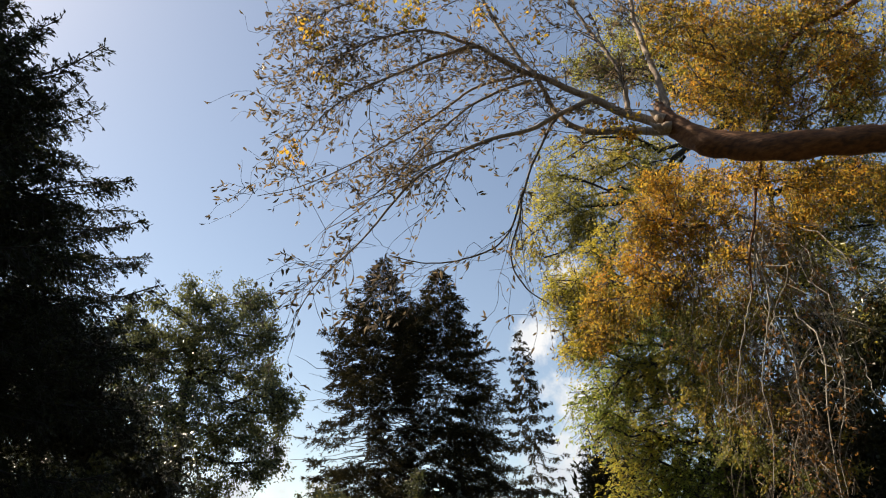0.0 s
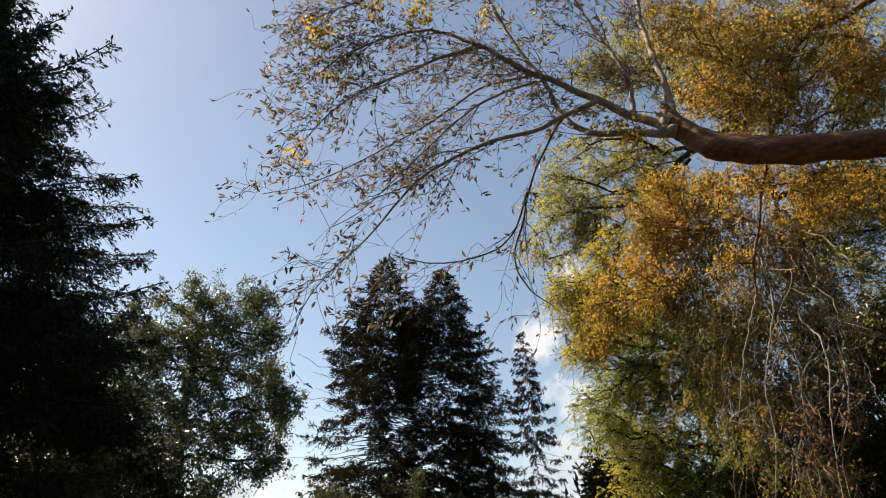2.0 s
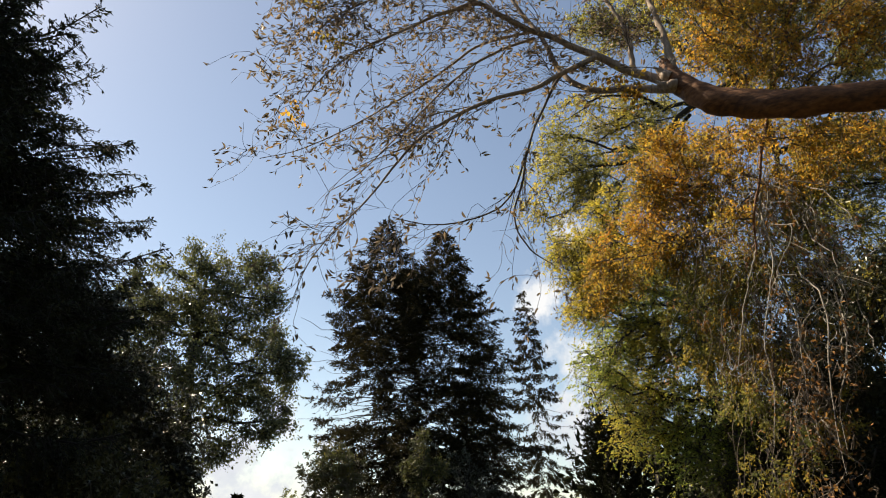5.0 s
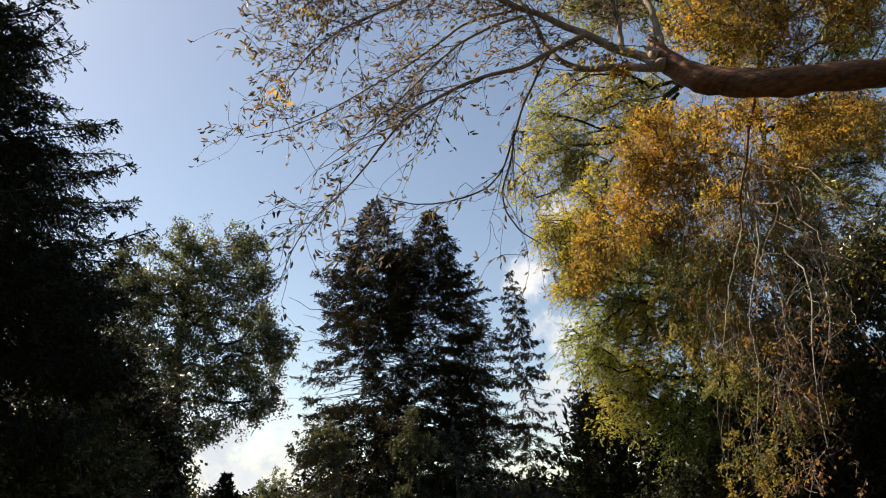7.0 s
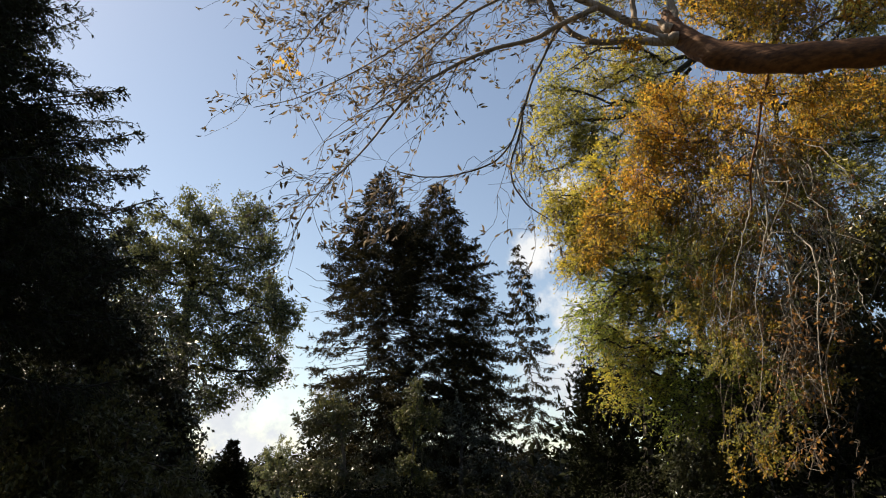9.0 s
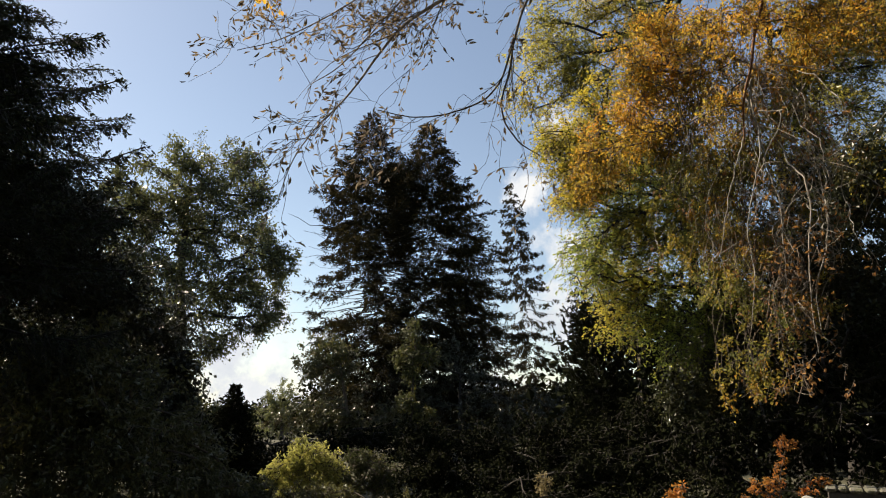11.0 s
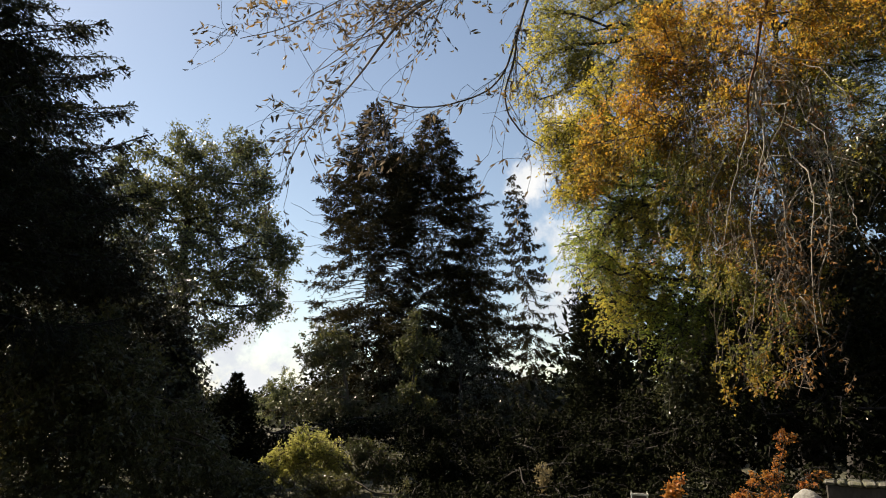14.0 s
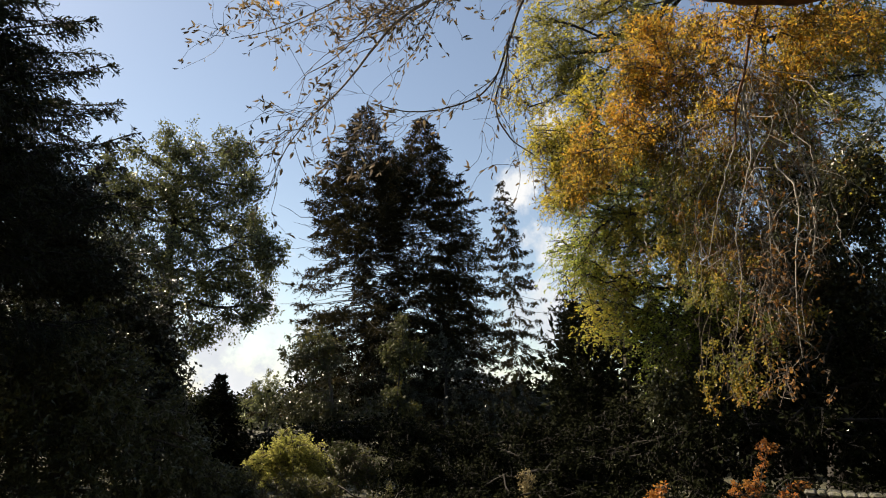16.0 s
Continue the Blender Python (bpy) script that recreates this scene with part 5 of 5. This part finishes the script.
# ---------------------------------------------------------------- wall and garden house
def box(bm, lo, hi, bevel=0.0):
    r = bmesh.ops.create_cube(bm, size=1.0)
    for v in r["verts"]:
        v.co = Vector([lo[k] + (v.co[k] + 0.5) * (hi[k] - lo[k]) for k in range(3)])
    if bevel:
        bmesh.ops.bevel(bm, geom=list({e for v in r["verts"] for e in v.link_edges}), offset=bevel, segments=1, affect="EDGES")


def stone_piece(name, parent, lo, hi, bevel, material=None, label=""):
    bm = bmesh.new()
    box(bm, lo, hi, bevel)
    for v in bm.verts:
        v.co += Vector([noise.noise(v.co * 3.1 + Vector((k * 7.0, 0, 0))) for k in range(3)]) * 0.012
    return part(name, bm, material or STONE, parent, label)


def standing_stone(at, top):
    """A rough pale stone with a rounded head, as high as a garden wall."""
    stone = thing("standing_stone", foot(at), "rough pale grey stone with rounded top", "stone")
    bm = bmesh.new()
    bmesh.ops.create_icosphere(bm, subdivisions=4, radius=1.0)
    for v in bm.verts:
        d = v.co.copy()
        d = Vector((d.x * (1 - 0.12 * max(d.z, 0)), d.y * 0.9, math.copysign(abs(d.z) ** 0.8, d.z)))
        d.z -= 0.18 * max(d.x, 0) * max(d.z, 0)
        lump = 1 + 0.10 * noise.noise(v.co * 1.6) + 0.04 * noise.noise(v.co * 5.0)
        v.co = Vector((d.x * 0.29 * lump, d.y * 0.25 * lump, top * 0.5 + d.z * (top * 0.5 + 0.05) * lump))
    for f in bm.faces:
        f.smooth = True
    part("stone_body", bm, STONE_PALE, stone)


def garden_wall(start, end, top):
    a, b = Vector(start), Vector(end)
    wall = thing("garden_wall", foot(start), "dark garden wall with rough stone coping", "wall", "", "structure")
    wall.rotation_euler[2] = math.atan2(b.y - a.y, b.x - a.x)
    length = (b - a).length
    stone_piece("wall_body", wall, (0, -0.15, -0.3), (length, 0.15, top - 0.058), 0.01, WALL_DARK)
    x, k = -0.02, 0
    while x < length:
        w = 0.11 + 0.06 * noise.noise((k * 1.7, 0, 0))
        h = top - 0.008 + 0.02 * noise.noise((k * 2.3, 1, 0))
        stone_piece("coping_stone", wall, (x, -0.18 + 0.02 * noise.noise((k * 3.1, 4, 0)), top - 0.056), (x + w - 0.003, 0.18, h), 0.02)
        x, k = x + w, k + 1
    stone_piece("ledge", wall, (0.1, -0.19, top - 0.32), (0.42, -0.152, top - 0.285), 0.004, WHITE, "pale narrow ledge")


def slatted_crate(at):
    """A small white crate of thin boards with gaps between."""
    crate = thing("slatted_crate", at, "small white slatted wooden crate on the ground", "crate")
    crate.rotation_euler[2] = radians(-14)
    for x in (-0.12, 0.105):
        for y in (0.0, 0.185):
            bm = bmesh.new()
            box(bm, (x, y, 0.0), (x + 0.015, y + 0.015, 0.46), 0.002)
            part("post", bm, WHITE, crate)
    for k in range(6):
        bm = bmesh.new()
        box(bm, (-0.13, -0.012, 0.045 + k * 0.075), (0.13, 0.0, 0.072 + k * 0.075), 0.002)
        part("slat", bm, WHITE, crate)
    # a dark board stands in for the shade behind the slats
    bm = bmesh.new()
    box(bm, (-0.1, 0.188, 0.03), (0.1, 0.198, 0.44), 0.002)
    part("shade_board", bm, WALL_DARK, crate, "dark board for the shade inside")


STONE_PALE = rough_material("pale_rough_stone", [(0.3, (0.10, 0.10, 0.09)), (0.5, (0.19, 0.19, 0.18)), (0.7, (0.30, 0.30, 0.29))], 5, 0.5, 0.9, (1, 1, 1), 40)
standing_stone((3.56, 6.85, 0.0), 0.86)
garden_wall((3.86, 7.05, 0.0), (5.6, 6.1, 0.0), 1.0)
slatted_crate((3.02, 10.58, 0.0))


def birch(at, top, r, seed):
    tree = thing("birch_tree", foot(at), "thin pale birch stem in the shade", "tree", "pale stems in the thicket")
    rng = np.random.default_rng(seed)
    d = np.array(top) - np.array(foot(at))
    t = np.linspace(0, 1, 16)[:, None]
    path = d * t + np.cumsum(rng.normal(0, 0.03, (16, 3)), 0) * np.array([1, 1, 0])
    path[0, 2] -= 0.1
    g = Geo()
    g.tubes([path], [np.linspace(r, r * 0.4, 16)], 8)
    part_of("trunk", g, BARK_BIRCH, tree, smooth=True)
    for k in range(3):
        j = int(rng.integers(9, 15))
        lg = Geo()
        a = arcs(path[j:j + 1], unit(rng.normal(size=(1, 3)) + np.array([0, 0, 0.8])), np.array([rng.uniform(0.4, 0.9)]), 8, rng, 0.1, 0.15)
        lg.tubes(a, [np.linspace(r * 0.25, 0.004, 8)], 5)
        part_of("limb", lg, BARK_BIRCH, tree, smooth=True)


birch((5.98, 12.5, 0), (5.68, 12.79, 4.56), 0.032, 81)
birch((6.6, 12.6, 0), (7.05, 12.66, 4.76), 0.034, 83)


# ---------------------------------------------------------------- woods: far ones in view, unseen ones added to block sky light
def woods(name, label, seed, count, span, dist, tall, leaf, mat, q=1500, wide=3.2):
    rng = np.random.default_rng(seed)
    g, tr = Geo(), Geo()
    for k in range(count):
        a = radians(span[0] + (k + rng.uniform(-0.4, 0.4)) * (span[1] - span[0]) / max(count - 1, 1))
        d, h = rng.uniform(*dist), rng.uniform(*tall)
        c = np.array((math.sin(a) * d, math.cos(a) * d, 0))
        tr.tubes([c + np.linspace(0, 1, 6)[:, None] * np.array([0, 0, h * 0.8])], [np.linspace(0.3, 0.08, 6)], 7)
        p = c + unit(rng.normal(size=(q, 3))) * rng.uniform(0.2, 1, (q, 1)) ** 0.4 * np.array([wide, wide, h * 0.5]) + np.array([0, 0, h * 0.5])
        p = p + rng.normal(0, 0.4, (q, 3))
        p[:, 2] = np.maximum(p[:, 2], 0.2)
        g.leaves(p, rng.normal(size=(q, 3)), np.full(q, leaf), 0.7, rng)
    wood = thing(name, (0, 0, 0), label, "woods", "", "stuff")
    part_of("trunk_mass", tr, BARK_DARK, wood, "", "stuff")
    part_of("foliage", g, mat, wood, "", "stuff")


# added out of view, to keep sky light off the dark places
woods("unseen_rear_woods", "added unseen woods that block sky light", 71, 36, (56, 262), (17, 26), (11, 19), 0.9, OAK, 480)
# added beyond the right edge to shade that side from the sky
woods("unseen_rear_woods", "added unseen tall trees that shade the right side", 78, 6, (54, 84), (14, 18), (13, 18), 0.4, SHRUB_SHADE, 1800)
# also unseen, kept low so that the sun passes over
woods("unseen_rear_woods", "added unseen low trees on the sunny side", 75, 7, (264, 288), (24, 30), (5, 8), 0.55, OAK)
# woods toned near black for the shade among them
woods("far_woods", "dark shaded woods behind the autumn trees", 72, 18, (16, 54), (27, 36), (5.5, 8.5), 0.45, SHRUB_SHADE, 1000, 3.4)
woods("far_woods", "low dense hedge behind the grove", 79, 13, (-8, 14), (46, 54), (3, 4.5), 0.36, SHRUB_SHADE, 1500, 3.2)
woods("far_woods", "dark shaded woods behind the oak", 73, 13, (-62, -25), (30, 38), (5, 8), 0.36, SHRUB_SHADE, 1100, 2.8)
woods("far_woods", "low dim woods at the end of the park", 74, 20, (-26, 12), (80, 100), (2.5, 4.2), 0.5, SHRUB_SHADE, 1000, 5)
